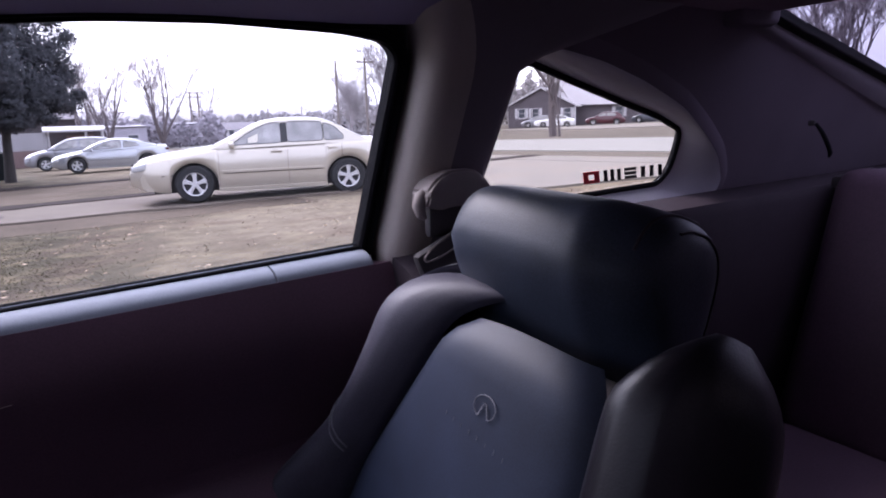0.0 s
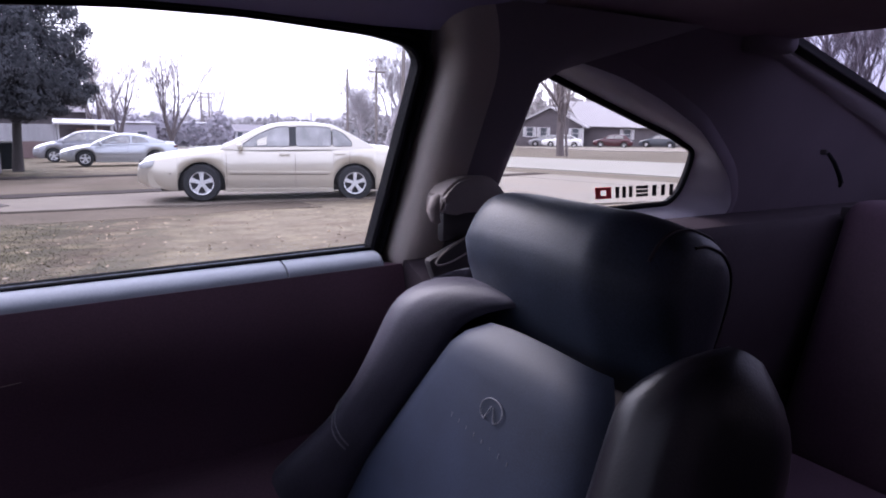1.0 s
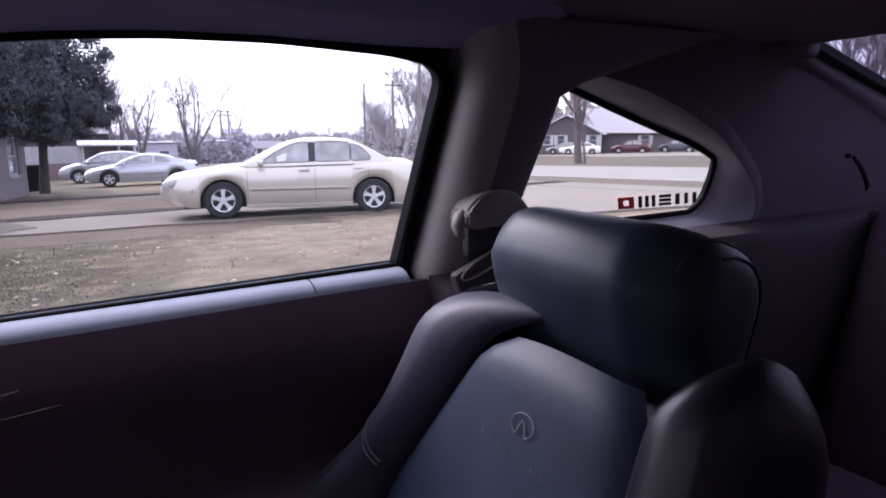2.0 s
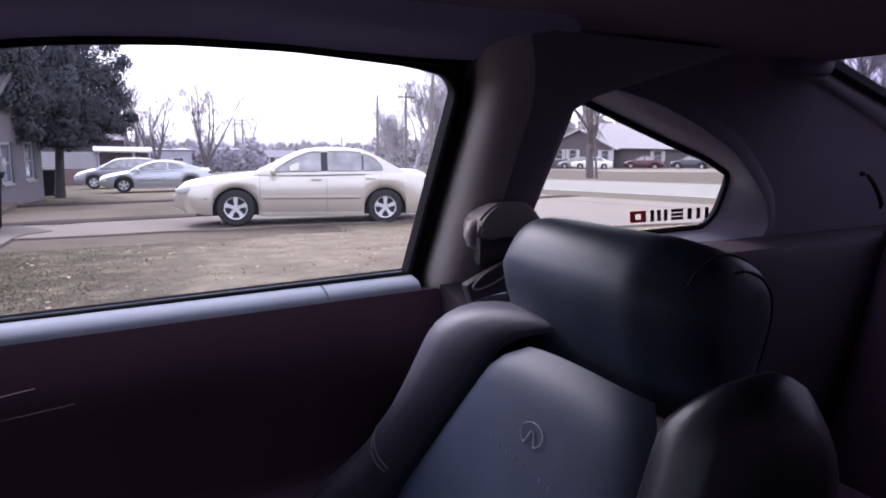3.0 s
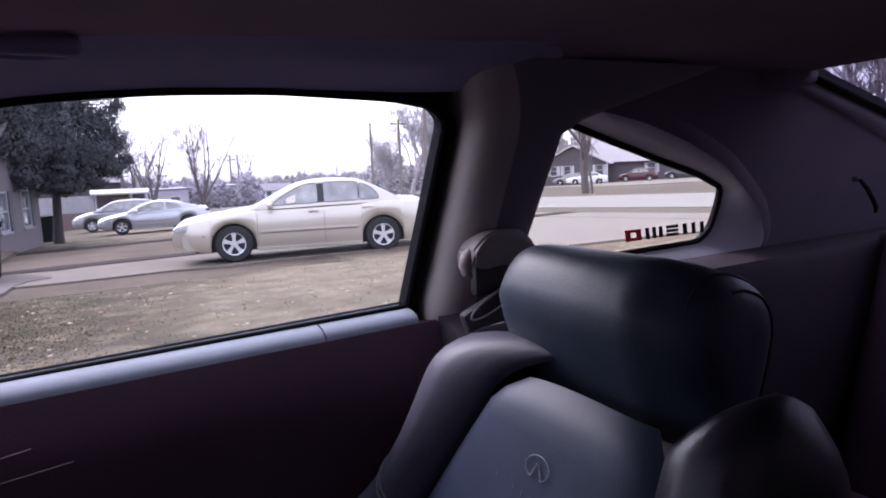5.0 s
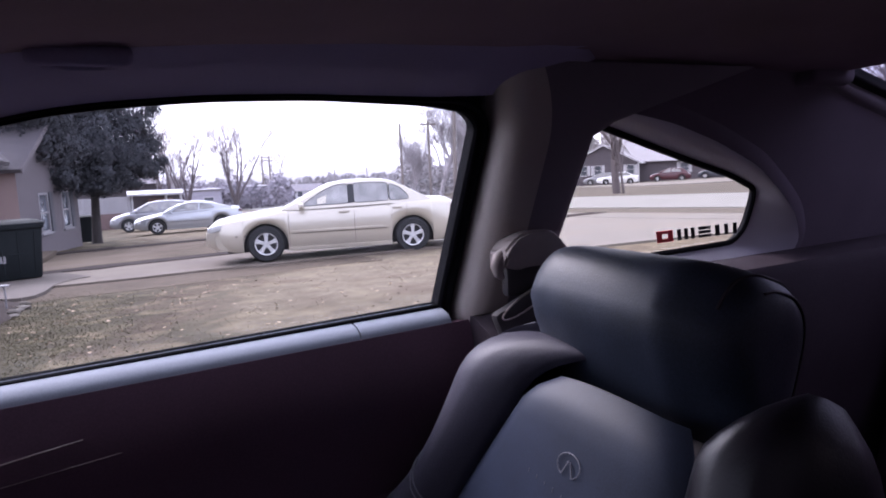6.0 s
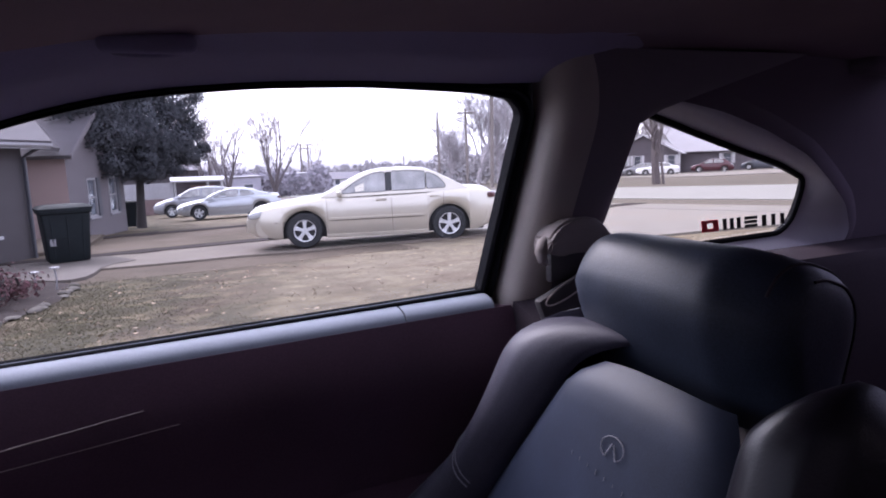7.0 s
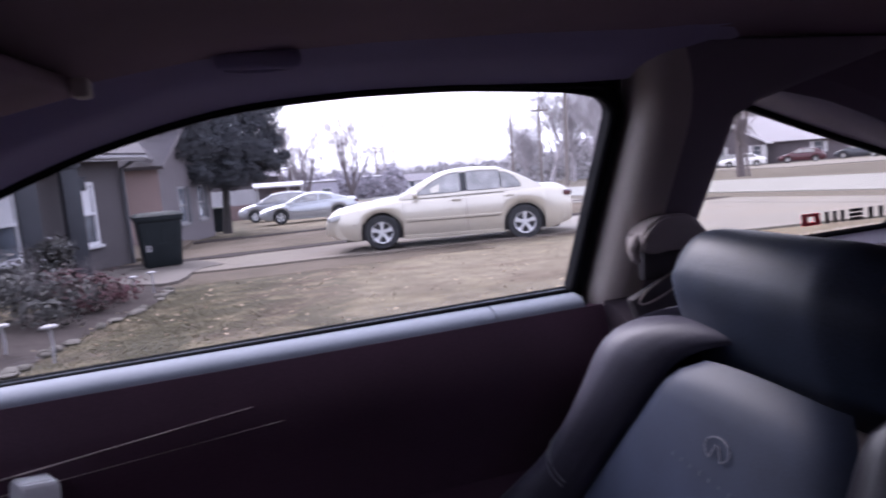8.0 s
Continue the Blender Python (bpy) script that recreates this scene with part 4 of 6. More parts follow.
for k in range(50000):
    y = 1.5 + 11.4 * rng.random() ** 0.8
    x = rng.uniform(-4.5 - 0.1 * y, 2.0 + 0.85 * y)
    if y > 12.2 - 0.2 * x or (x > 6.4 and y > 8.2 - 0.24 * (x - 6.4)):
        continue
    clump = noise.noise((x * 0.9, y * 0.9, 3.0))
    if rng.random() > 0.55 + 0.8 * clump:
        continue
    h = rng.uniform(0.005, 0.016) * (1 + 0.7 * clump)
    a = rng.random() * math.tau
    w = rng.uniform(0.003, 0.007)
    bx, by = h * rng.uniform(-2.6, 2.6), h * rng.uniform(-2.6, 2.6)
    z = ground_z(x, y) - 0.062
    i = len(verts)
    verts += [(x - w * math.cos(a), y - w * math.sin(a), z), (x + w * math.cos(a), y + w * math.sin(a), z), (x + bx, y + by, z + h)]
    faces.append((i, i + 1, i + 2))
me = bpy.data.meshes.new("lawn_grass")
me.from_pydata(verts, [], faces)
me.materials.append(BLADES)
tagged(new("lawn_grass", me), "short dry straw-coloured grass blades", "grass", "", "stuff")
# rougher greenish grass near the planting bed
ROUGH = material("dull_olive_grass", (0.115, 0.102, 0.066), 0.95, vary=0.3, grain=3, patch=0.8, bump=0, island=0.2, spec=0.05)
verts, faces = [], []
for k in range(22000):
    x, y = rng.normal(-1.1, 0.75), rng.normal(7.6, 2.0)
    if y > 11.3 or y < 2.0:
        continue
    h, a, w = rng.uniform(0.008, 0.020), rng.random() * math.tau, rng.uniform(0.003, 0.008)
    z = ground_z(x, y) - 0.058
    i = len(verts)
    bx, by = h * rng.uniform(-1.5, 1.5), h * rng.uniform(-1.5, 1.5)
    verts += [(x - w * math.cos(a), y - w * math.sin(a), z), (x + w * math.cos(a), y + w * math.sin(a), z), (x + bx, y + by, z + h)]
    faces.append((i, i + 1, i + 2))
me = bpy.data.meshes.new("rough_grass")
me.from_pydata(verts, [], faces)
me.materials.append(ROUGH)
tagged(new("rough_grass", me), "rough dull olive grass near the planting bed", "grass", "", "stuff")
verts, faces = [], []
LEAVES = material("fallen_dry_leaves", (0.26, 0.20, 0.14), 0.9, vary=0.3, grain=5, patch=1, bump=0, island=0.6)
for k in range(1700):
    y = rng.uniform(1.8, 10.4)
    x = rng.uniform(-4.5, 2.0 + 0.85 * y)
    r, a = rng.uniform(0.008, 0.028), rng.random() * math.tau
    z = ground_z(x, y) - 0.04
    i = len(verts)
    for j in range(5):
        t = a + math.tau * j / 5
        verts.append((x + r * math.cos(t), y + r * 0.6 * math.sin(t), z + rng.uniform(-0.01, 0.012)))
    faces.append((i, i + 1, i + 2, i + 3, i + 4))
me = bpy.data.meshes.new("fallen_leaves")
me.from_pydata(verts, [], faces)
me.materials.append(LEAVES)
tagged(new("fallen_leaves", me), "scattered dry brown leaves on the lawn", "leaves", "", "stuff")


# ---- vehicles ----
def wheel_parts(car, name, x, y, r, width, out, spokes=5):
    prof = [(0.62, 0.5), (0.66, 0.5), (0.70, 0.47), (0.90, 0.5), (0.97, 0.42), (1.0, 0.3), (1.0, -0.3), (0.97, -0.42), (0.90, -0.5), (0.5, -0.5)]
    bm = surface(lambda u, w: Vector((x + prof[round(w * 9)][0] * r * math.cos(u * math.tau), y + out * prof[round(w * 9)][1] * width, r + prof[round(w * 9)][0] * r * math.sin(u * math.tau))), 28, 9)
    w = inside(car, name, bm, TYRE, "black tyre")
    dish = [(0.63, 0.47), (0.59, 0.42), (0.57, 0.10), (0.0, 0.06)]
    bm = surface(lambda u, v: Vector((x + dish[round(v * 3)][0] * r * math.cos(u * math.tau), y + out * dish[round(v * 3)][1] * width, r + dish[round(v * 3)][0] * r * math.sin(u * math.tau))), 24, 3)
    d = inside(car, "wheel_dish", bm, WHEEL_GREY)
    d.parent = w
    arms = []
    for k in range(spokes):
        a = math.tau * k / spokes + math.pi / 2
        c, s = math.cos(a), math.sin(a)
        q = []
        for rr, hw in ((0.08, 0.10), (0.34, 0.095), (0.60, 0.155)):
            q.append([Vector((x + r * (rr * c - e * hw * s), y + out * dep * width, r + r * (rr * s + e * hw * c))) for e, dep in ((-1, 0.36), (-0.8, 0.44), (0.8, 0.44), (1, 0.36))])
        arms.append(skin(q, False, False))
    hub = surface(lambda u, v: Vector((x + 0.15 * r * (1 - v * 0.99) * math.cos(u * math.tau), y + out * 0.45 * width, r + 0.15 * r * (1 - v * 0.99) * math.sin(u * math.tau))), 12, 1)
    rim = surface(lambda u, v: Vector((x + (0.57 + 0.08 * v) * r * math.cos(u * math.tau), y + out * (0.44 + 0.06 * v) * width, r + (0.57 + 0.08 * v) * r * math.sin(u * math.tau))), 28, 1)
    p = inside(car, "rim", join(*arms, hub, rim), ALLOY, "five-spoke alloy rim")
    p.parent = w


def arch_bottom(x, sill, arches, r):
    z = sill
    for ax in arches:
        if abs(x - ax) < r:
            z = max(z, math.sqrt(r * r - (x - ax) ** 2) + 0.30)
    return z


def make_car(name, label, at, turn, paint, length=4.8, width=1.76, height=1.42, base=2.72, front=0.93, wheel_r=0.315, top=None, deck=None, panes=(), roof=None, group="", detail=True, category="car", nose=0.0):
    """A car with its nose at x = 0 and its tail at x = length, standing on z = 0."""
    car = thing(name, label, category, at, group, "", turn)
    half = width / 2
    arches, ar = (front, front + base), wheel_r * 1.20
    xs = sorted(set([round((length + nose) * k / 60 - nose, 3) for k in range(61)] + [round(a + ar * math.cos(radians(d)), 3) for a in arches for d in range(0, 181, 12)]
                    + [round(a + s * (ar + 0.002), 3) for a in arches for s in (-1, 1)]))
    def half_at(x):
        u = x / length
        return half * (1 - 0.15 * max(0, (0.16 - u) / 0.16) ** 2.2 - 0.15 * max(0, (u - 0.86) / 0.14) ** 2.2)
    rings = []
    for x in xs:
        h = half_at(x)
        zt = ramp(x, deck)
        zb = min(arch_bottom(x, 0.20 + 0.10 * max(0, (0.08 - x / length) / 0.08) + 0.12 * max(0, (x / length - 0.92) / 0.08), arches, ar), zt - 0.12)
        sh = [(0.0, 0.93), (0.12, 0.975), (0.30, 0.995), (0.52, 1.0), (0.70, 0.985), (0.86, 0.955), (0.95, 0.915), (0.985, 0.85), (1.0, 0.72), (1.012, 0.4), (1.018, 0.0)]
        side = [(h * k, zb + (zt - zb) * v if v <= 1 else zt + (v - 1) * 2.0) for v, k in sh]
        rings.append([Vector((x, -y, z)) for y, z in side] + [Vector((x, y, z)) for y, z in side[::-1][1:]])
    bm = skin(rings, False, False)
    for end in (0, -1):
        vs = sorted([v for v in bm.verts if abs(v.co.x - xs[end]) < 1e-4], key=lambda v: math.atan2(v.co.z - 0.5, v.co.y))
        bmesh.ops.contextual_create(bm, geom=vs)
    inside(car, "body", bm, paint, "painted car body")
    # dark wheel housings and underside
    inside(car, "underbody", box((length * 0.90, width * 0.84, 0.48), (length / 2, 0, 0.43), 0.03), BLACK_TRIM, "dark underside and wheel housings")
    # greenhouse
    gx0, gx1 = top[0][0], top[-1][0]
    gxs = [gx0 + (gx1 - gx0) * k / 44 for k in range(45)]
    def cabin_half(x, v):
        zt, zb = ramp(x, top), ramp(x, deck) - 0.02
        z = zb + (zt - zb) * v
        return half_at(x) * 0.93 - 0.36 * max(0.0, z - (ramp((gx0 + gx1) / 2, deck) - 0.02)) - 0.06 * (1 - math.sin(math.pi * min(1, max(0, (x - gx0) / (gx1 - gx0))))) ** 2
    rings = []
    for x in gxs:
        zt, zb = ramp(x, top), ramp(x, deck) - 0.02
        pts = [(cabin_half(x, v), zb + (zt - zb) * v) for v in (0, 0.25, 0.5, 0.75, 0.92)]
        k = cabin_half(x, 0.92)
        pts += [(k * 0.965, zb + (zt - zb) * 0.985), (k * 0.88, zt + 0.004), (k * 0.5, zt + 0.018), (0, zt + 0.022)]
        rings.append([Vector((x, -y, z)) for y, z in pts] + [Vector((x, y, z)) for y, z in pts[::-1][1:]])
    inside(car, "roof", skin(rings, False, False), paint, "painted roof and pillars")
    # windows
    for nm, poly in panes:
        for sd in (-1, 1):
            dense = rounded(poly, 0.05, 4)
            def lay(p, out):
                zt, zb = ramp(p[0], top), ramp(p[0], deck) - 0.02
                v = min(0.92, max(0, (p[1] - zb) / max(0.01, zt - zb)))
                return Vector((p[0], sd * (cabin_half(p[0], v) + out), p[1]))
            frame_ring = skin([[lay(p, 0.004) for p in grown(dense, 0.013)], [lay(p, 0.009) for p in grown(dense, 0.009)], [lay(p, 0.010) for p in dense], [lay(p, 0.004) for p in dense]], True, False)
            w = inside(car, nm, slab([lay(p, 0.002) for p in dense], (0, sd * 0.004, 0)), CAR_GLASS, "grey reflecting car window", False)
            f = inside(car, "window_frame", frame_ring, BLACK_TRIM)
            f.parent = w
    # front and rear screens
    for nm, (xa, xb) in (("windscreen", (gx0 + 0.06, roof[0])), ("rear_screen", (roof[1], gx1 - 0.06))):
        def fn(u, w):
            x = xa + (xb - xa) * u
            zt = ramp(x, top)
            k = cabin_half(x, 0.92) * 0.86
            v = 2 * w - 1
            return Vector((x, v * k, zt + 0.012 + 0.018 * (1 - abs(v))))
        inside(car, nm, surface(fn, 10, 8), CAR_GLASS, "sloping glass screen")
    for ax in arches:
        for sd in (-1, 1):
            wheel_parts(car, "wheel", ax, sd * (half - 0.115), wheel_r, 0.20, sd)
    if len(panes) > 2:
        for sd in (-1, 1):
            post = [(2.455, 0.995), (2.575, 1.0), (2.575, 1.35), (2.47, 1.345)]
            inside(car, "centre_post", slab([Vector((x, sd * (cabin_half(x, min(0.92, (z - ramp(x, deck) + 0.02) / (ramp(x, top) - ramp(x, deck) + 0.02))) + 0.003), z)) for x, z in post], (0, sd * 0.004, 0)), BLACK_TRIM, "black centre post", False)
    if detail:
        zf, zr = ramp(0.12, deck), ramp(length - 0.1, deck)
        for sd in (-1, 1):
            hh = half_at(0.14)
            inside(car, "headlight", moved(puff(0, 0, 0, 0.23, 0.036, 0.060, 4, 3, 4, 12, 16), Matrix.Translation((0.25 - nose, sd * (half_at(0.25 - nose) - 0.036), zf - 0.085 - 0.1 * nose)) @ pose(0, 0, 0, 0, -9, sd * -32)), LAMP_CLEAR, "clear headlight lens")
            hr2 = half_at(length - 0.14)
            inside(car, "tail_light", moved(puff(0, 0, 0, 0.085, 0.11, 0.062, 4, 3, 4, 10, 14), Matrix.Translation((length - 0.075, sd * (hr2 - 0.105), zr - 0.115))), LAMP_RED, "red tail light")
            mx = gx0 + 0.42
            inside(car, "door_mirror", moved(puff(0, 0, 0, 0.05, 0.10, 0.06, 3, 3, 3, 10, 14), Matrix.Translation((mx, sd * (half_at(mx) * 0.95 + 0.07), ramp(mx, deck) + 0.055))), paint, "door mirror")
            mold = skin([[Vector((x, sd * (half_at(x) * 1.0 + o), z)) for o, z in ((-0.01, 0.50), (0.014, 0.51), (0.014, 0.545), (-0.01, 0.555))] for x in [front + ar + 0.08 + (base - 2 * ar - 0.16) * k / 10 for k in range(11)]])
            inside(car, "side_moulding", mold, paint, "body-coloured rubbing strip")
            line = skin([[Vector((x, sd * (half_at(x) * 1.0 + o), z)) for o, z in ((-0.01, 0.491), (0.006, 0.492), (0.006, 0.501), (-0.01, 0.502))] for x in [front + ar + 0.08 + (base - 2 * ar - 0.16) * k / 10 for k in range(11)]])
            inside(car, "moulding_edge", line, BLACK_TRIM, "dark edge under the rubbing strip")
            sill = skin([[Vector((x, sd * (half_at(x) * 0.93 + o), z)) for o, z in ((-0.03, 0.17), (0.03, 0.18), (0.035, 0.235), (-0.03, 0.25))] for x in [front + ar + (base - 2 * ar) * k / 10 for k in range(11)]])
            inside(car, "sill", sill, paint, "lower sill panel")
            for hx in (front + base * 0.53, front + base * 0.90):
                if hx < gx1 - 0.1:
                    zd = ramp(hx, deck) - 0.10
                    inside(car, "door_handle", box((0.20, 0.03, 0.035), (hx, sd * half_at(hx) * 0.992, zd), 0.010), paint, "door handle")
            for dx in (front + ar + 0.03, front + base * 0.60, front + base - ar * 0.25):
                zt = ramp(dx, deck) - 0.02
                za = 0.28 if dx < front + base - ar * 1.01 else 0.30 + ar * 0.99
                gap = skin([[Vector((dx + e, sd * (half_at(dx) * k + 0.0035), za + (zt - za) * v)) for v, k in ((0.0, 0.985), (0.3, 0.998), (0.6, 0.996), (0.85, 0.962), (0.97, 0.90))] for e in (-0.003, 0.003)], False, False)
                gap.normal_update()
                bmesh.ops.solidify(gap, geom=gap.faces, thickness=0.003)
                inside(car, "door_gap", gap, BLACK_TRIM)
        inside(car, "front_bumper", skin([[Vector((x0 - 0.03 - nose, y, z)) for x0, z in ((0.10 + 0.55 * (abs(y) / half) ** 3 * 0.5, 0.24), (0.0 + 0.6 * (abs(y) / half) ** 3 * 0.5, 0.32), (-0.02 + 0.6 * (abs(y) / half) ** 3 * 0.5, 0.48), (0.04 + 0.6 * (abs(y) / half) ** 3 * 0.5, 0.56), (0.5, 0.5), (0.5, 0.24))] for y in [half * 0.9 * (k / 8 - 1) for k in range(17)]]), paint, "body-coloured front bumper")
        inside(car, "rear_bumper", skin([[Vector((length + 0.04 - x0, y, z)) for x0, z in ((0.10 + 0.5 * (abs(y) / half) ** 3 * 0.5, 0.28), (0.0 + 0.5 * (abs(y) / half) ** 3 * 0.5, 0.36), (0.0 + 0.5 * (abs(y) / half) ** 3 * 0.5, 0.55), (0.06 + 0.5 * (abs(y) / half) ** 3 * 0.5, 0.62), (0.5, 0.55), (0.5, 0.28))] for y in [half * 0.93 * (k / 8 - 1) for k in range(17)]]), paint, "body-coloured rear bumper")
        for sd in (-1, 1):
            inside(car, "bumper_groove", box((0.22, 0.012, 0.018), (0.50, sd * (half_at(0.50) * 0.985), 0.50), 0.004, 2, pose(0, 0, 0, 0, 0, 0)), BLACK_TRIM)
        for gxk, nmk in ((0.03, "grille"),):
            inside(car, nmk, box((0.03, 0.9, 0.11), (0.015 - nose, 0, zf - 0.12), 0.01), BLACK_TRIM, "dark front grille")
    return car


SEDAN_DECK = [(-0.13, 0.60), (-0.09, 0.69), (0.0, 0.735), (0.14, 0.772), (0.40, 0.817), (0.75, 0.862), (1.0, 0.892), (1.30, 0.930), (2.5, 0.955), (3.75, 0.975), (4.10, 0.985), (4.44, 0.965), (4.52, 0.90), (4.56, 0.80)]
SEDAN_TOP = [(1.18, 0.90), (1.45, 1.03), (1.75, 1.18), (2.0, 1.30), (2.2, 1.365), (2.5, 1.400), (2.85, 1.405), (3.15, 1.385), (3.4, 1.33), (3.62, 1.22), (3.85, 1.09), (4.08, 0.97)]
SEDAN_PANES = (("front_window", [(1.60, 0.985), (2.46, 1.00), (2.46, 1.345), (2.27, 1.335), (2.10, 1.28), (1.88, 1.17)]),
               ("rear_window", [(2.58, 1.005), (3.215, 1.01), (3.215, 1.332), (2.95, 1.350), (2.58, 1.350)]),
               ("corner_window", [(3.245, 1.01), (3.60, 1.02), (3.585, 1.09), (3.45, 1.235), (3.245, 1.318)]))

ang = math.degrees(math.atan2(11.15 - 11.93, 5.2 - 2.6))
fx, fy = 2.60 - 0.93 * math.cos(radians(ang)), 11.93 - 0.93 * math.sin(radians(ang))
nx, ny = -math.sin(radians(ang)), math.cos(radians(ang))
sedan_at = (fx + nx * 0.85, fy + ny * 0.85, -0.435)
make_car("sedan_car", "champagne four-door sedan parked on the concrete driveway", sedan_at, ang, CHAMPAGNE, 4.56, 1.74, 1.42, 2.715, 0.93, 0.332, SEDAN_TOP, SEDAN_DECK, SEDAN_PANES, (2.18, 3.16), nose=0.13)

COUPE_DECK = [(0.0, 0.55), (0.12, 0.64), (0.5, 0.74), (1.1, 0.84), (2.2, 0.90), (3.6, 0.95), (4.2, 0.96), (4.33, 0.92), (4.38, 0.80)]
COUPE_TOP = [(1.05, 0.82), (1.45, 1.05), (1.85, 1.22), (2.2, 1.29), (2.6, 1.30), (3.0, 1.25), (3.4, 1.14), (3.9, 0.99), (4.0, 0.95)]
COUPE_PANES = (("front_window", [(1.52, 0.92), (2.55, 0.95), (2.55, 1.225), (2.2, 1.235), (1.92, 1.17)]), ("rear_window", [(2.66, 0.96), (3.25, 1.0), (3.1, 1.13), (2.66, 1.22)]))
make_car("coupe_car", "silver two-door coupe parked on the grass", (1.35, 31.0, ground_z(3, 31) - 0.02), -6, SILVER, 4.38, 1.74, 1.30, 2.60, 0.90, 0.31, COUPE_TOP, COUPE_DECK, COUPE_PANES, (2.05, 2.95))
HATCH_DECK = [(0.0, 0.60), (0.12, 0.72), (0.6, 0.88), (1.0, 0.94), (2.2, 0.97), (3.8, 1.0), (4.1, 0.95), (4.2, 0.80)]
HATCH_TOP = [(0.85, 0.90), (1.3, 1.15), (1.75, 1.38), (2.2, 1.46), (2.9, 1.47), (3.5, 1.42), (3.9, 1.20), (4.1, 1.0)]
HATCH_PANES = (("front_window", [(1.35, 1.0), (2.25, 1.03), (2.25, 1.38), (1.95, 1.36), (1.6, 1.22)]), ("rear_window", [(2.36, 1.03), (3.4, 1.06), (3.3, 1.33), (2.9, 1.39), (2.36, 1.39)]))
make_car("hatchback_car", "pale grey hatchback parked behind the silver coupe", (0.55, 37.0, ground_z(2, 37) - 0.02), -6, GREY_CAR, 4.2, 1.72, 1.47, 2.6, 0.85, 0.31, HATCH_TOP, HATCH_DECK, HATCH_PANES, (1.9, 3.3))
make_car("hatchback_car", "dark blue-grey hatchback parked far behind the driveway", (*polar(10.65, 95), ground_z(*polar(11.5, 95)) - 0.02), -10, SLATE, 4.2, 1.72, 1.47, 2.6, 0.85, 0.31, HATCH_TOP, HATCH_DECK, HATCH_PANES, (1.9, 3.3), "", False)
# beyond the road
for nm, lab, az, r, turn, paint, ln in (("hatchback_car", "pale grey car parked behind the white sedan", 39.7, 84, -46, GREY_CAR, 4.2), ("hatchback_car", "maroon car parked in front of the brick house", 45.0, 80, -46.7, MAROON, 4.4),
                                        ("hatchback_car", "dark blue utility car parked by the brick house", 48.8, 80, -64, DARK_CAR, 4.0)):
    x, y = polar(az, r)
    make_car(nm, lab, (x, y, ground_z(x + 1.5, y - 1.5) - 0.02), turn, paint, ln, 1.72, 1.47, 2.6, 0.85, 0.33, HATCH_TOP, HATCH_DECK, HATCH_PANES, (1.9, 3.3), detail=False)
x, y = polar(40.84, 80)
make_car("sedan_car", "white sedan parked beside the brick house", (x, y, ground_z(x + 1.5, y - 1.5) - 0.02), -42.6, WHITE_CAR, 4.56, 1.74, 1.42, 2.715, 0.93, 0.315, SEDAN_TOP, SEDAN_DECK, SEDAN_PANES, (2.18, 3.16), detail=False, nose=0.13)


# ---- houses ----
def frame_axes(a, b):
    """A wall's own axes: u along it from a to b, n out of it (to the left of u), z up."""
    u = Vector((b[0] - a[0], b[1] - a[1], 0))
    n = Vector((-u.y, u.x, 0)).normalized()
    return u.length, u.normalized(), n


def house_wall(parent, a, b, z0, z1, mat, holes=(), thick=0.2, gable=0.0, name="wall", label="", trim=None):
    """A wall with real openings; holes are (start, width, sill, height) along it."""
    ln, u, n = frame_axes(a, b)
    base = Vector((a[0], a[1], 0))
    outer = [(0, z0), (ln, z0), (ln, z1)] + ([(ln / 2, z1 + gable)] if gable else []) + [(0, z1)]
    loops = [[(s, z0 + lo), (s + w, z0 + lo), (s + w, z0 + lo + h), (s, z0 + lo + h)] for s, w, lo, h in holes]
    at3 = lambda p, d=0.0: base + u * p[0] + n * d + Vector((0, 0, p[1]))
    front = wall_with_holes(outer, loops, lambda p: at3(p))
    back = wall_with_holes(outer, loops, lambda p: at3(p, -thick))
    rims = [skin([[at3(p) for p in lp], [at3(p, -thick) for p in lp]], True, False) for lp in [outer, *loops]]
    w = part(name, join(front, back, *rims), mat, parent, label, False)
    for s, wd, lo, h in holes:
        win = []
        fr = 0.07
        z = z0 + lo
        bars = [(s, s + wd, z, z + fr), (s, s + wd, z + h - fr, z + h), (s, s + fr, z + fr, z + h - fr), (s + wd - fr, s + wd, z + fr, z + h - fr), (s + fr, s + wd - fr, z + h / 2 - 0.025, z + h / 2 + 0.025)]
        frm = join(*[slab([at3((p0, q0), -0.06), at3((p1, q0), -0.06), at3((p1, q1), -0.06), at3((p0, q1), -0.06)], n * 0.075) for p0, p1, q0, q1 in bars])
        o = part("window", frm, trim or WHITE_PAINT, parent, "painted window frame", False)
        part("pane", slab([at3((s + 0.03, z + 0.03), -0.05), at3((s + wd - 0.03, z + 0.03), -0.05), at3((s + wd - 0.03, z + h - 0.03), -0.05), at3((s + 0.03, z + h - 0.03), -0.05)], n * 0.01), HOUSE_GLASS, o, "", False)
        part("sill", slab([at3((s - 0.06, z - 0.06), -0.02), at3((s + wd + 0.06, z - 0.06), -0.02), at3((s + wd + 0.06, z), -0.02), at3((s - 0.06, z), -0.02)], n * 0.09), trim or WHITE_PAINT, o, "", False)
    return w


def roof_slope(parent, a, b, za, c, d, zc, mat, name="roof", thick=0.12):
    pts = [Vector((*a, za)), Vector((*b, za)), Vector((*d, zc)), Vector((*c, zc))]
    nrm = (pts[1] - pts[0]).cross(pts[3] - pts[0]).normalized()
    if nrm.z < 0:
        nrm = -nrm
    return part(name, slab(pts, nrm * thick), mat, parent, "shingled roof slope", False)


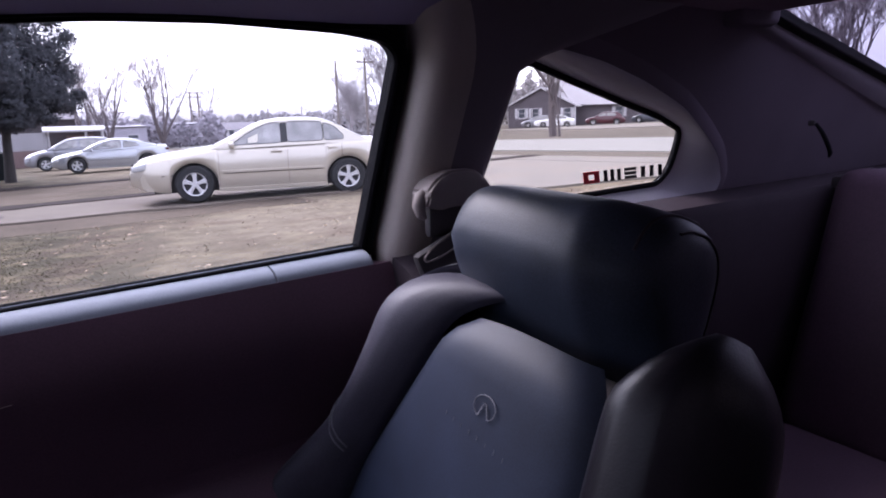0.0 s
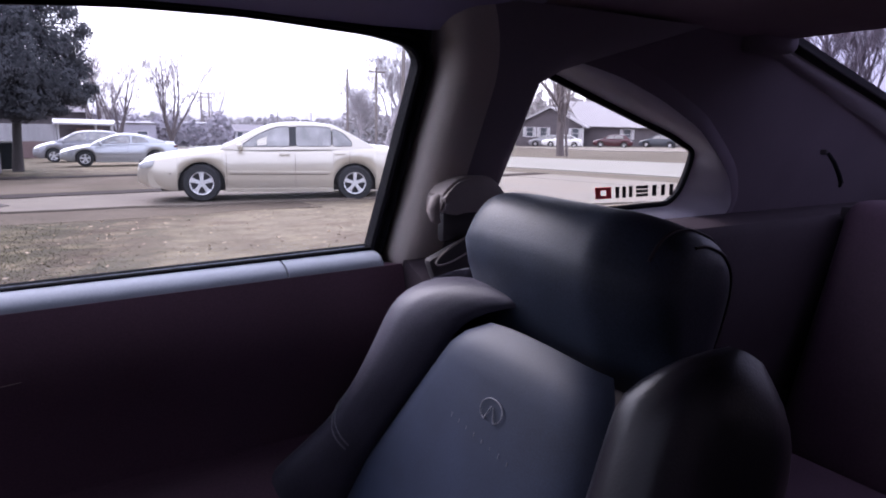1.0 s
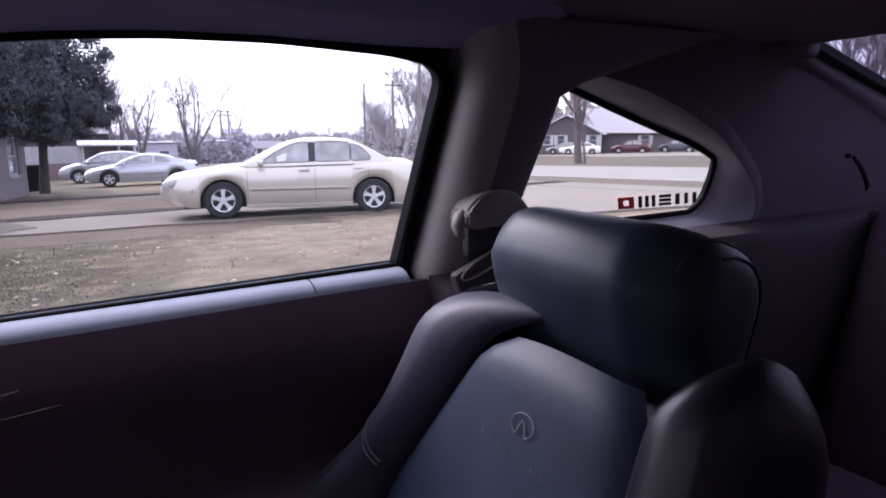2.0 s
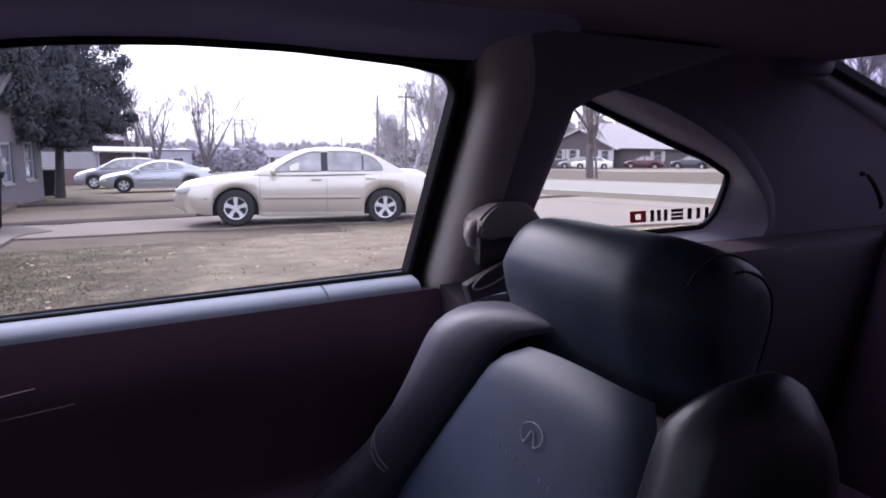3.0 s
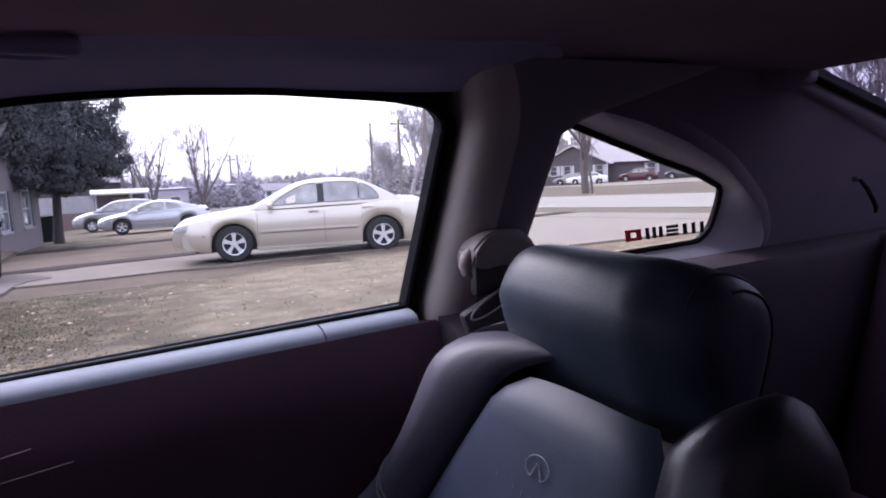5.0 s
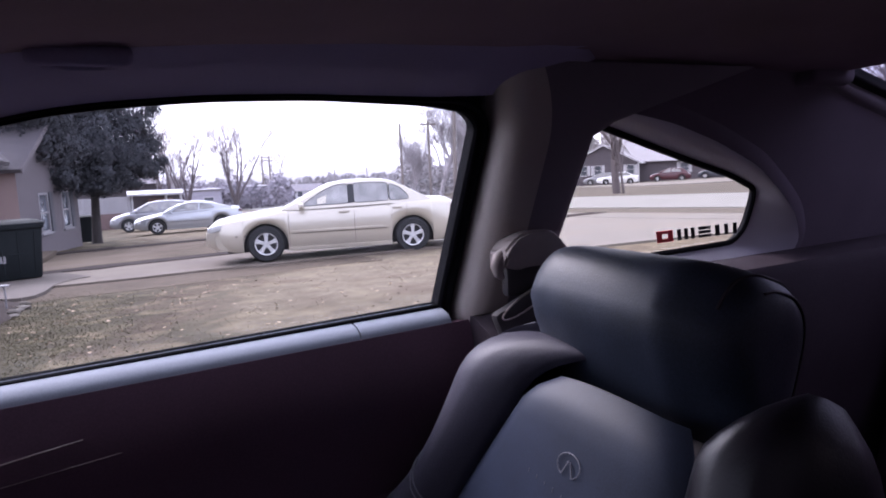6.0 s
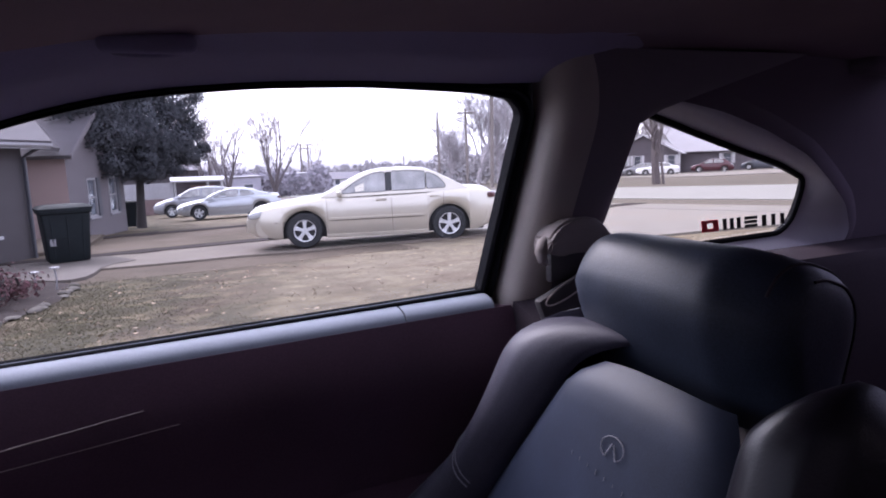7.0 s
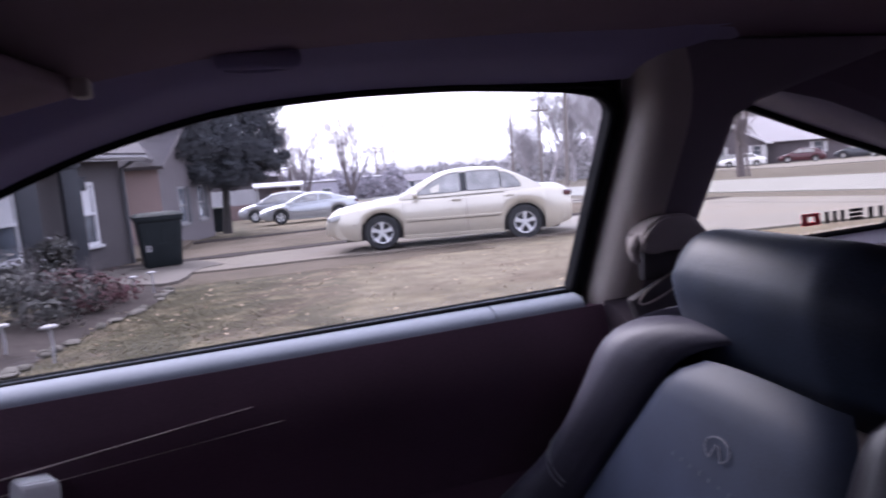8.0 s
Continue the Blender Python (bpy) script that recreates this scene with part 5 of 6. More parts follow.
# the neighbour's house, seen along its front
home = thing("house", "low grey house with white windows and a recessed porch", "house", (-5, 17, -0.9))
A0, A1 = (-6.55, 7.7), (-2.36, 16.65)
zA = ground_z(-3, 14) - 0.15
house_wall(home, A1, A0, zA, 1.78, SIDING, [(1.05, 1.0, 0.62, 1.35), (3.3, 1.2, 0.62, 1.35), (6.5, 1.2, 0.62, 1.35)], label="grey painted front wall")
W0, W1 = (-2.0, 22.0), (-0.62, 27.0)
house_wall(home, W1, W0, -1.25, 1.62, GABLE_WALL, [(0.9, 0.8, 0.9, 1.25), (2.9, 0.8, 0.9, 1.25)], gable=1.5, label="grey painted gable wall", trim=TRIM_GREY)
house_wall(home, W0, (-3.6, 22.3), -1.2, 1.62, PINK_WALL, label="pinkish porch wall")
house_wall(home, (-3.9, 17.4), A1, -1.0, 1.78, SIDING, label="grey painted return wall")
ua, na = Vector((A1[0] - A0[0], A1[1] - A0[1])).normalized(), Vector((A1[1] - A0[1], -(A1[0] - A0[0]))).normalized()
e0, e1 = Vector(A0) + na * 0.45, Vector(A1) + na * 0.45 + ua * 0.35
r0, r1 = Vector(A0) - na * 3.6, Vector(A1) - na * 3.6 + ua * 5.5
roof_slope(home, e0, e1, 1.72, r0, r1, 3.35, HOME_ROOF)
roof_slope(home, e1 - na * 0.55, Vector(W0) + Vector((-0.1, -0.3)), 1.70, e1 - na * 4.05, r1, 3.35, HOME_ROOF)
gut = tube([(*e0, 1.76), (*(e0 * 0.5 + e1 * 0.5), 1.75), (*e1, 1.74)], 0.055, 8)
part("gutter", gut, TRIM_GREY, home, "greyed eaves gutter")
part("fascia", slab([Vector((*e0, 1.66)), Vector((*e1, 1.66)), Vector((*e1, 1.80)), Vector((*e0, 1.80))], (-na.x * 0.04, -na.y * 0.04, 0)), TRIM_GREY, home, "", False)
pd = Vector(A1) + na * 0.08 + ua * -0.05
part("downspout", tube([(*(Vector(A1) + na * 0.42), 1.70), (*pd, 1.50), (*pd, -0.75)], 0.045, 8), SHUTTER, home, "dark downspout")
uw, nw = Vector((W1[0] - W0[0], W1[1] - W0[1])).normalized(), Vector((W1[1] - W0[1], -(W1[0] - W0[0]))).normalized()
mid_w = (Vector(W0) + Vector(W1)) / 2
for q, sgn in ((W0, -1), (W1, 1)):
    low = Vector(q) + uw * sgn * 0.35 + nw * 0.3
    roof_slope(home, low, low - nw * 6, 1.50, mid_w + nw * 0.3, mid_w + nw * 0.3 - nw * 6, 3.22, HOME_ROOF)
    rk = [Vector((*low, 1.46)), Vector((*(mid_w + nw * 0.3), 3.18)), Vector((*(mid_w + nw * 0.3), 3.34)), Vector((*low, 1.62))]
    part("rake_board", slab(rk, (nw.x * 0.03, nw.y * 0.03, 0)), GABLE_WALL, home, "", False)
for s0 in (1.62, 3.62):
    ln, u, n = frame_axes(W1, W0)
    b0 = Vector((W1[0], W1[1], 0)) + n * 0.01
    for sx in (s0 - 1.02 + 0.0,):
        part("shutter", slab([b0 + u * sx + Vector((0, 0, -0.35)), b0 + u * (sx + 0.28) + Vector((0, 0, -0.35)), b0 + u * (sx + 0.28) + Vector((0, 0, 0.9)), b0 + u * sx + Vector((0, 0, 0.9))], n * 0.04), SHUTTER, home, "dark shutter", False)
part("porch_slab", slab([Vector((-3.4, 17.0, -0.78)), Vector((-1.5, 17.0, -0.78)), Vector((-1.2, 22.0, -0.9)), Vector((-3.4, 22.0, -0.9))], (0, 0, 0.14)), WORN, home, "dull concrete porch slab", False)
part("step", slab([Vector((-2.0, 21.5, -1.0)), Vector((0.3, 22.2, -1.0)), Vector((0.3, 22.6, -1.0)), Vector((-2.0, 22.0, -1.0))], (0, 0, 0.14)), EARTH_EDGE, home, "dark edging", False)

for post_x, post_y in ((-2.98, 14.35), (-3.42, 13.0)):
    post = join(box((0.32, 0.26, 2.6), (0, 0, 0.45), 0.015), box((0.40, 0.34, 0.14), (0, 0, 1.60), 0.01), box((0.40, 0.34, 0.18), (0, 0, -0.62), 0.01))
    part("porch_post", moved(post, pose(post_x, post_y, 0.0, 0, 0, 25)), POST_DARK, home, "dark square porch post")
ln, u, n = frame_axes(A1, A0)
b0 = Vector((A1[0], A1[1], 0))
for s0, wd in ((1.05, 1.0), (3.3, 1.2), (6.5, 1.2)):
    z0, z1 = zA + 0.62 + 0.70, zA + 0.62 + 1.28
    part("blind", slab([b0 + u * (s0 + 0.07) - n * 0.038 + Vector((0, 0, z0)), b0 + u * (s0 + wd - 0.07) - n * 0.038 + Vector((0, 0, z0)), b0 + u * (s0 + wd - 0.07) - n * 0.038 + Vector((0, 0, z1)), b0 + u * (s0 + 0.07) - n * 0.038 + Vector((0, 0, z1))], n * 0.008), WHITE_PAINT, home, "lowered white blind", False)
lantern = join(box((0.13, 0.13, 0.24), (0, 0, 0), 0.02), box((0.18, 0.18, 0.04), (0, 0, 0.14), 0.01), box((0.05, 0.20, 0.04), (0, 0.10, 0.10), 0.005))
part("wall_lantern", moved(lantern, pose(-2.80, 14.45, 1.20, 0, 0, 25)), POST_DARK, home, "dark wall lantern")

# bin
cart = thing("wheelie_bin", "dark green plastic wheelie bin beside the porch", "bin", (-1.50, 14.45, ground_z(-1.5, 14.45) - 0.008), turn=12)
rings = []
for z, w, d in ((0.03, 0.68, 0.60), (0.06, 0.71, 0.64), (0.5, 0.77, 0.70), (0.94, 0.83, 0.78), (0.97, 0.90, 0.84), (1.01, 0.90, 0.84)):
    rings.append([Vector((p[0], p[1], z)) for p in rounded([(-w / 2, -d / 2), (w / 2, -d / 2), (w / 2, d / 2), (-w / 2, d / 2)], 0.05, 3)])
inside(cart, "bin_body", skin(rings), BIN_PLASTIC)
rings = [[Vector((p[0], p[1], z)) for p in rounded([(-w / 2, -d / 2), (w / 2, -d / 2), (w / 2, d / 2), (-w / 2, d / 2)], 0.06, 3)] for z, w, d in ((1.015, 0.94, 0.88), (1.06, 0.94, 0.88), (1.10, 0.82, 0.76), (1.12, 0.58, 0.52))]
inside(cart, "lid", skin(rings), BIN_PLASTIC, "domed dark lid")
inside(cart, "handle", tube([(-0.28, 0.42, 0.97), (-0.28, 0.49, 1.01), (0.28, 0.49, 1.01), (0.28, 0.42, 0.97)], 0.016, 8), BIN_PLASTIC)
for wx in (-0.30, 0.30):
    inside(cart, "wheel", moved(tube([(0, 0, -0.03), (0, 0, 0.03)], 0.12, 16), Matrix.Translation((wx, 0.27, 0.12)) @ pose(0, 0, 0, 0, 90, 0)), TYRE)
inside(cart, "catch_bar", tube([(-0.12, -0.36, 0.50), (0.12, -0.36, 0.50)], 0.012, 6), BIN_PLASTIC)
inside(cart, "label_plate", box((0.10, 0.006, 0.13), (-0.26, -0.352, 0.42), 0.002), TRIM_GREY, "small pale label plate", False)
for k in (-0.24, 0.0, 0.24):
    inside(cart, "rib", tube([(k, -0.322, 0.10), (k * 1.08, -0.362, 0.55), (k * 1.15, -0.395, 0.92)], 0.010, 6), BIN_PLASTIC)

rear_cart = thing("wheelie_bin", "dark plastic bin beside the evergreen trunk", "bin", (-0.50, 28.7, ground_z(-0.5, 28.7) - 0.03), turn=8)
rings = [[Vector((p[0], p[1], z)) for p in rounded([(-w / 2, -d / 2), (w / 2, -d / 2), (w / 2, d / 2), (-w / 2, d / 2)], 0.05, 3)] for z, w, d in ((0.03, 0.42, 0.42), (0.5, 0.50, 0.50), (0.95, 0.56, 0.56))]
inside(rear_cart, "bin_body", skin(rings), BIN_PLASTIC)
rings = [[Vector((p[0], p[1], z)) for p in rounded([(-w / 2, -d / 2), (w / 2, -d / 2), (w / 2, d / 2), (-w / 2, d / 2)], 0.06, 3)] for z, w, d in ((0.955, 0.62, 0.62), (1.0, 0.62, 0.62), (1.05, 0.42, 0.42))]
inside(rear_cart, "lid", skin(rings), BIN_PLASTIC)

# planting bed along the house, edged with rough stones
BED_EDGE = [(-1.02, 10.7), (-1.08, 10.0), (-1.12, 9.2), (-1.22, 8.6), (-1.45, 8.0), (-1.62, 7.4), (-1.78, 6.6), (-1.92, 5.8), (-2.05, 4.8)]


def bed_edge(y):
    return ramp(-y, [(-p[1], p[0]) for p in BED_EDGE])


bed = surface(lambda u, w: (lambda x, y: Vector((x, y, ground_z(x, y) - 0.055 + 0.06 * math.sin(w * math.pi) + 0.03 * noise.noise((x * 3, y * 3, 1)))))(bed_edge(4.8 + u * 5.9) - w * (1.5 + 0.8 * (1 - u)), 4.8 + u * 5.9 + w * 0.5), 40, 14)
bed_ob = tagged(part("planting_bed", bed, EARTH_EDGE), "dark mulched planting bed along the house", "flower bed", "", "structure")
EDGE_STONE = material("greyish_edging_stone", (0.090, 0.078, 0.066), 0.9, vary=0.3, grain=25, patch=4, bump=0.5, dist=0.01, dirt=(0.08, 0.07, 0.055), dirt_amount=0.6)
r9 = random.Random(9)
for k in range(34):
    y = 10.6 - 0.165 * k + r9.uniform(-0.08, 0.08)
    if r9.random() < 0.55:
        continue
    stone = bmesh.new()
    bmesh.ops.create_icosphere(stone, subdivisions=2, radius=1)
    sx, sy, sz = r9.uniform(0.05, 0.10), r9.uniform(0.05, 0.09), r9.uniform(0.02, 0.045)
    for v in stone.verts:
        v.co = Vector((v.co.x * sx, v.co.y * sy, v.co.z * sz)) * (1 + 0.35 * noise.noise((v.co.x * 1.3 + k, v.co.y * 1.3, v.co.z)))
    x = bed_edge(y) + r9.uniform(-0.05, 0.05)
    part("stone", moved(stone, pose(x, y, ground_z(x, y) - 0.035, 0, 0, r9.uniform(0, 180))), EDGE_STONE, bed_ob)

# garden lights on stakes
def garden_light(x, y, h=0.42):
    z = ground_z(x, y) - 0.04
    g = thing("garden_light", "small grey solar garden light on a thin stake", "garden light", (x, y, z), "garden lights along the bed")
    inside(g, "stake", tube([(0, 0, 0), (0.01, 0, h * 0.5), (0, 0, h)], 0.012, 6), TRIM_GREY)
    inside(g, "cap", skin([[Vector((r * math.cos(t), r * math.sin(t), z2)) for t in [math.tau * k / 12 for k in range(12)]] for r, z2 in ((0.02, h), (0.065, h + 0.005), (0.065, h + 0.022), (0.03, h + 0.03))]), TRIM_GREY, "grey cap")
for gx, gy, gh in ((-1.49, 9.85, 0.28), (-1.28, 10.15, 0.29), (-1.67, 5.98, 0.30), (-2.20, 6.6, 0.28)):
    garden_light(gx, gy, gh)


# ---- trees and shrubs ----
def branching(seed, height, spread, levels=4, first=0.32, trunk=0.13, kids=(3, 5), droop=0.0, lean=(0, 0)):
    r = random.Random(seed)
    big, small = [], []
    def grow(p, d, length, rad, lv):
        n = 4
        pts, rr = [p], [rad]
        cur = Vector(p)
        for i in range(n):
            d = (d + Vector((r.uniform(-1, 1), r.uniform(-1, 1), r.uniform(-0.5, 0.7))) * 0.13).normalized()
            cur = cur + d * length / n
            pts.append(cur.copy())
            rr.append(rad * (1 - 0.42 * (i + 1) / n))
        (big if lv < 2 else small).append(tube(pts, [max(v, 0.0012 * height) for v in rr], 7 if lv < 2 else 4 if lv < 3 else 3))
        if lv >= levels:
            return
        for k in range(r.randint(*kids) + (1 if lv == 0 else 0)):
            t = r.uniform(0.35, 1.0) if lv else r.uniform(first, 1.0)
            i = min(n - 1, int(t * n))
            q = pts[i].lerp(pts[i + 1], t * n - i)
            a = r.random() * math.tau
            out = Vector((math.cos(a), math.sin(a), 0))
            nd = (d * r.uniform(0.5, 1.0) + out * spread * r.uniform(0.5, 1.1) + Vector((0, 0, 0.35 - droop))).normalized()
            grow(q, nd, length * r.uniform(0.45, 0.75), rad * (1 - 0.42 * t) * r.uniform(0.45, 0.65), lv + 1)
    grow(Vector((0, 0, 0)), Vector((lean[0], lean[1], 1)).normalized(), height * 0.5, trunk, 0)
    return join(*big), join(*small)


def bare_tree(x, y, h, seed, label="bare winter tree with upright branches", spread=0.7, levels=4, trunk=None, group="bare trees", kids=(3, 5), first=0.3):
    z = ground_z(x, y) - 0.1
    t = thing("bare_tree", label, "tree", (x, y, z), group)
    big, small = branching(seed, h, spread, levels, first, trunk or h * 0.022, kids)
    # Far trees get paler bark and twigs, distance haze put into the colour.
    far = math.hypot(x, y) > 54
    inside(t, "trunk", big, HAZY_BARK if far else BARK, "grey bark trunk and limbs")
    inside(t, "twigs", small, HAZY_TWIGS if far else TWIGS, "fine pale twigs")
    return t


def vase_tree(x, y, h, seed, stems, label):
    """A tree of several upright stems that fan out from a short trunk."""
    r = random.Random(seed)
    z = ground_z(x, y) - 0.1
    t = thing("bare_tree", label, "tree", (x, y, z), "bare trees")
    big, small = [tube([(0, 0, 0), (0.02, 0, h * 0.06), (0, 0.02, h * 0.13)], [h * 0.024, h * 0.021, h * 0.02], 9)], []
    def limb(p, d, length, rad, lv):
        pts, n = [p], 7 if lv == 0 else 5
        for k in range(n):
            d = (d + Vector((r.uniform(-1, 1), r.uniform(-1, 1), r.uniform(-0.2, 0.75))) * 0.13).normalized()
            pts.append(pts[-1] + d * length / n)
        radii = [max(0.010, rad * (1 - 0.8 * k / n)) for k in range(n + 1)]
        (big if lv < 2 else small).append(tube(pts, radii, 7 if lv == 0 else 4 if lv == 1 else 3))
        if lv == 3:
            return
        for k in range((8, 6, 4)[lv]):
            i = r.randint(2 if lv == 0 else 1, n - 1)
            a = r.random() * math.tau
            nd = (d * 0.75 + Vector((math.cos(a), math.sin(a), 0.35)) * 0.55).normalized()
            limb(pts[i], nd, length * r.uniform(0.28, 0.5), radii[i] * r.uniform(0.4, 0.6), lv + 1)
    for k in range(stems):
        a = math.tau * k / stems + r.uniform(-0.3, 0.3)
        limb(Vector((0, 0, h * 0.11)), Vector((math.cos(a) * 0.42, math.sin(a) * 0.3, 1)).normalized(), h * r.uniform(0.7, 0.9), h * 0.0165, 0)
    inside(t, "trunk", join(*big), BARK, "grey bark trunk and stems")
    inside(t, "twigs", join(*small), TWIGS, "fine pale twigs")
    return t


vase_tree(*polar(6.6, 60), 7.4, 3, 5, "bare tree with stems fanning out behind the carport")
vase_tree(*polar(10.4, 58), 7.2, 5, 6, "bare many-stemmed tree behind the silver coupe")
vase_tree(*polar(5.2, 70), 8.0, 12, 5, "bare tree with stems fanning out far behind")
vase_tree(*polar(13.5, 95), 7.0, 14, 4, "small bare tree far behind the driveway")
for az, r, h, seed, sp in ((25.4, 72, 7.5, 21, 0.8), (27.6, 66, 10.5, 22, 0.7), (29.4, 75, 12.5, 23, 0.8), (31.0, 62, 12.0, 24, 0.8), (26.2, 90, 8.5, 25, 0.9), (32.8, 70, 13.0, 31, 0.8)):
    bare_tree(*polar(az, r), h, seed, "tall bare tree with dense grey twigs", sp, 4, kids=(5, 7), first=0.2)
for az, r, h, seed in ((58.5, 46, 10.0, 41), (61.5, 50, 11.0, 42), (64.0, 44, 10.5, 43), (67.5, 52, 11, 44), (55.5, 60, 11, 45)):
    bare_tree(*polar(az, r), h, seed, "bare tree beyond the road behind the car", 0.7, 4, kids=(5, 6), first=0.2)


def leaf_cloud(count, blobs, size, seed, droop=0.0):
    """Many small leaf sprays scattered through a crown of uneven lumps."""
    g = np.random.default_rng(seed)
    verts, faces = [], []
    weights = np.array([b[3] ** 2.2 for b in blobs])
    weights = weights / weights.sum()
    for k in range(count):
        bx, by, bz, br, flat = blobs[g.choice(len(blobs), p=weights)]
        d = g.normal(size=3)
        d /= np.linalg.norm(d)
        rad = br * (g.random() ** 0.42) * (1 + 0.55 * noise.noise((d[0] * 3 + bx * 3, d[1] * 3 + by, d[2] * 3 + bz * 2)))
        c = np.array((bx, by, bz)) + d * rad * np.array((1, 1, flat))
        a = g.normal(size=3)
        a -= d * (a @ d) * 0.85
        a /= np.linalg.norm(a)
        b = np.cross(a, d + g.normal(size=3) * 0.35)
        b /= np.linalg.norm(b)
        s = size * g.uniform(0.5, 1.4)
        i = len(verts)
        verts += [tuple(c - a * s), tuple(c + b * s * 0.45), tuple(c + a * s - np.array((0, 0, droop * s))), tuple(c - b * s * 0.45)]
        faces.append((i, i + 1, i + 2, i + 3))
    me = bpy.data.meshes.new("crown")
    me.from_pydata(verts, [], faces)
    return me


ever = thing("evergreen_tree", "dark dense evergreen tree beside the house", "tree", (-0.15, 27.6, ground_z(0, 27.6) - 0.1))
inside(ever, "trunk", join(tube([(0, 0, 0), (0.05, 0, 1.0), (0.12, 0, 2.2), (0.3, -0.1, 3.6), (0.35, 0, 5.5)], [0.20, 0.155, 0.14, 0.12, 0.05], 10),
                           tube([(0.1, 0, 1.9), (0.8, -0.2, 2.6), (1.5, -0.3, 3.1)], [0.09, 0.07, 0.03], 7), tube([(0.1, 0, 2.1), (-0.6, -0.6, 2.9), (-1.1, -1.0, 3.4)], [0.09, 0.07, 0.03], 7)), DARK_BARK, "dark leaning trunk")
me = leaf_cloud(110000, [(0.3, -0.3, 3.6, 1.5, 0.9), (1.4, -0.2, 3.1, 1.1, 0.75), (1.6, 0.0, 4.4, 0.95, 0.9), (-0.8, -0.8, 3.4, 1.2, 0.9), (0.3, 0, 5.0, 1.4, 0.9), (-0.9, -0.3, 4.7, 1.2, 0.9), (0.9, 0.1, 5.9, 0.9, 0.9),
                         (0.4, -0.4, 2.6, 1.2, 0.5), (1.9, -0.1, 2.7, 0.7, 0.6), (0.0, 0.1, 6.3, 0.9, 1.0), (2.1, 0.2, 3.7, 0.6, 0.8), (2.35, 0.0, 5.0, 0.4, 0.9), (1.9, 0.1, 5.6, 0.5, 0.8), (2.5, 0.1, 3.0, 0.35, 0.7), (1.2, 0.0, 6.5, 0.5, 1.0), (-1.9, -0.6, 3.9, 0.6, 0.8), (1.3, -0.5, 2.2, 0.45, 0.5), (-0.3, -0.7, 2.3, 0.5, 0.5), (-0.8, -2.2, 3.5, 0.9, 0.9), (-1.1, -3.0, 4.4, 1.0, 0.9), (-0.75, -2.6, 2.5, 0.6, 0.8), (-1.3, -3.3, 3.6, 0.9, 0.9), (-1.6, -3.6, 4.8, 1.2, 0.9), (0.2, -0.6, 2.15, 0.9, 0.4), (-1.2, -1.6, 3.0, 0.8, 0.9), (-1.0, -1.2, 2.4, 0.6, 0.8)], 0.056, 5, 0.3)
me.materials.append(NEEDLES)
crown = new("crown", me)
crown.parent = ever
tagged(crown, "dark green dense foliage")

# shrub and low bushes by the house
shrub = thing("shrub", "leggy dark shrub with sparse winter leaves", "shrub", (-2.3, 8.4, ground_z(-2.3, 8.4) - 0.04))
b1, b2 = branching(61, 1.1, 1.1, 3, 0.05, 0.02, (4, 6))
inside(shrub, "stems", join(b1, b2), BARK, "thin dark stems")
me = leaf_cloud(2600, [(0, 0, 0.35, 0.5, 0.7), (0.45, 0.3, 0.25, 0.35, 0.6), (-0.4, -0.2, 0.4, 0.45, 0.8), (0.2, -0.6, 0.25, 0.4, 0.6), (-0.5, 0.7, 0.45, 0.5, 0.9)], 0.035, 9)
me.materials.append(DARK_LEAF)
c2 = new("leaves", me)
c2.parent = shrub
low_shrub = thing("shrub", "low spreading shrub with dull red winter leaves", "shrub", (-2.0, 9.7, ground_z(-2.0, 9.7) - 0.04))
b1, b2 = branching(63, 0.8, 1.2, 3, 0.05, 0.016, (4, 6))
inside(low_shrub, "stems", join(b1, b2), BARK, "thin dark stems")
me = leaf_cloud(2200, [(0, 0, 0.22, 0.42, 0.6), (0.35, -0.4, 0.2, 0.36, 0.6), (-0.35, 0.3, 0.28, 0.4, 0.7), (0.05, -0.9, 0.2, 0.38, 0.6)], 0.032, 10)
me.materials.append(DEAD_LEAF)
c3 = new("leaves", me)
c3.parent = low_shrub

wall_shrub = thing("shrub", "upright dark shrub by the wall, its highlights set as pale leaves", "shrub", (-2.95, 12.2, ground_z(-2.95, 12.2) - 0.04))
b1, b2 = branching(65, 1.0, 0.6, 3, 0.05, 0.018, (4, 6))
inside(wall_shrub, "stems", join(b1, b2), DARK_BARK, "thin dark stems")
# The few pale leaves are put in for bright highlights on the bush.
for cnt, seed, mat in ((1700, 12, DARK_LEAF), (170, 13, PALE_LEAF)):
    me = leaf_cloud(cnt, [(0, 0, 0.35, 0.32, 1.1), (0.1, -0.15, 0.7, 0.26, 1.0), (-0.15, 0.2, 0.6, 0.28, 1.0)], 0.045, seed)
    me.materials.append(mat)
    c4 = new("leaves", me)
    c4.parent = wall_shrub

# tree in front of the brick house
lawn_tree = bare_tree(26.0, 28.4, 9.5, 71, "thick-trunked tree in front of the brick house", 0.8, 4, 0.24, "", (5, 7), 0.25)
bare_tree(*polar(42.9, 38.2), 6.0, 72, "slender tree beside the thick trunk", 0.6, 3, 0.08, "")


# ---- poles ----
def pole(x, y, top, r, label, arms=(), lean=0.0):
    z = ground_z(x, y) - 0.2
    p = thing("utility_pole", label, "pole", (x, y, z))
    h = top - z
    inside(p, "shaft", tube([(0, 0, 0), (lean * 0.5, 0, h * 0.5), (lean, 0, h)], [r, r * 0.9, r * 0.75], 8), POLE_WOOD)
    for zz, w in arms:
        inside(p, "cross_arm", box((w, 0.12, 0.14), (lean, 0, h - zz), 0.02), POLE_WOOD)
    return p
pole(*polar(24.3, 60), 4.95, 0.12, "thin wooden utility pole")
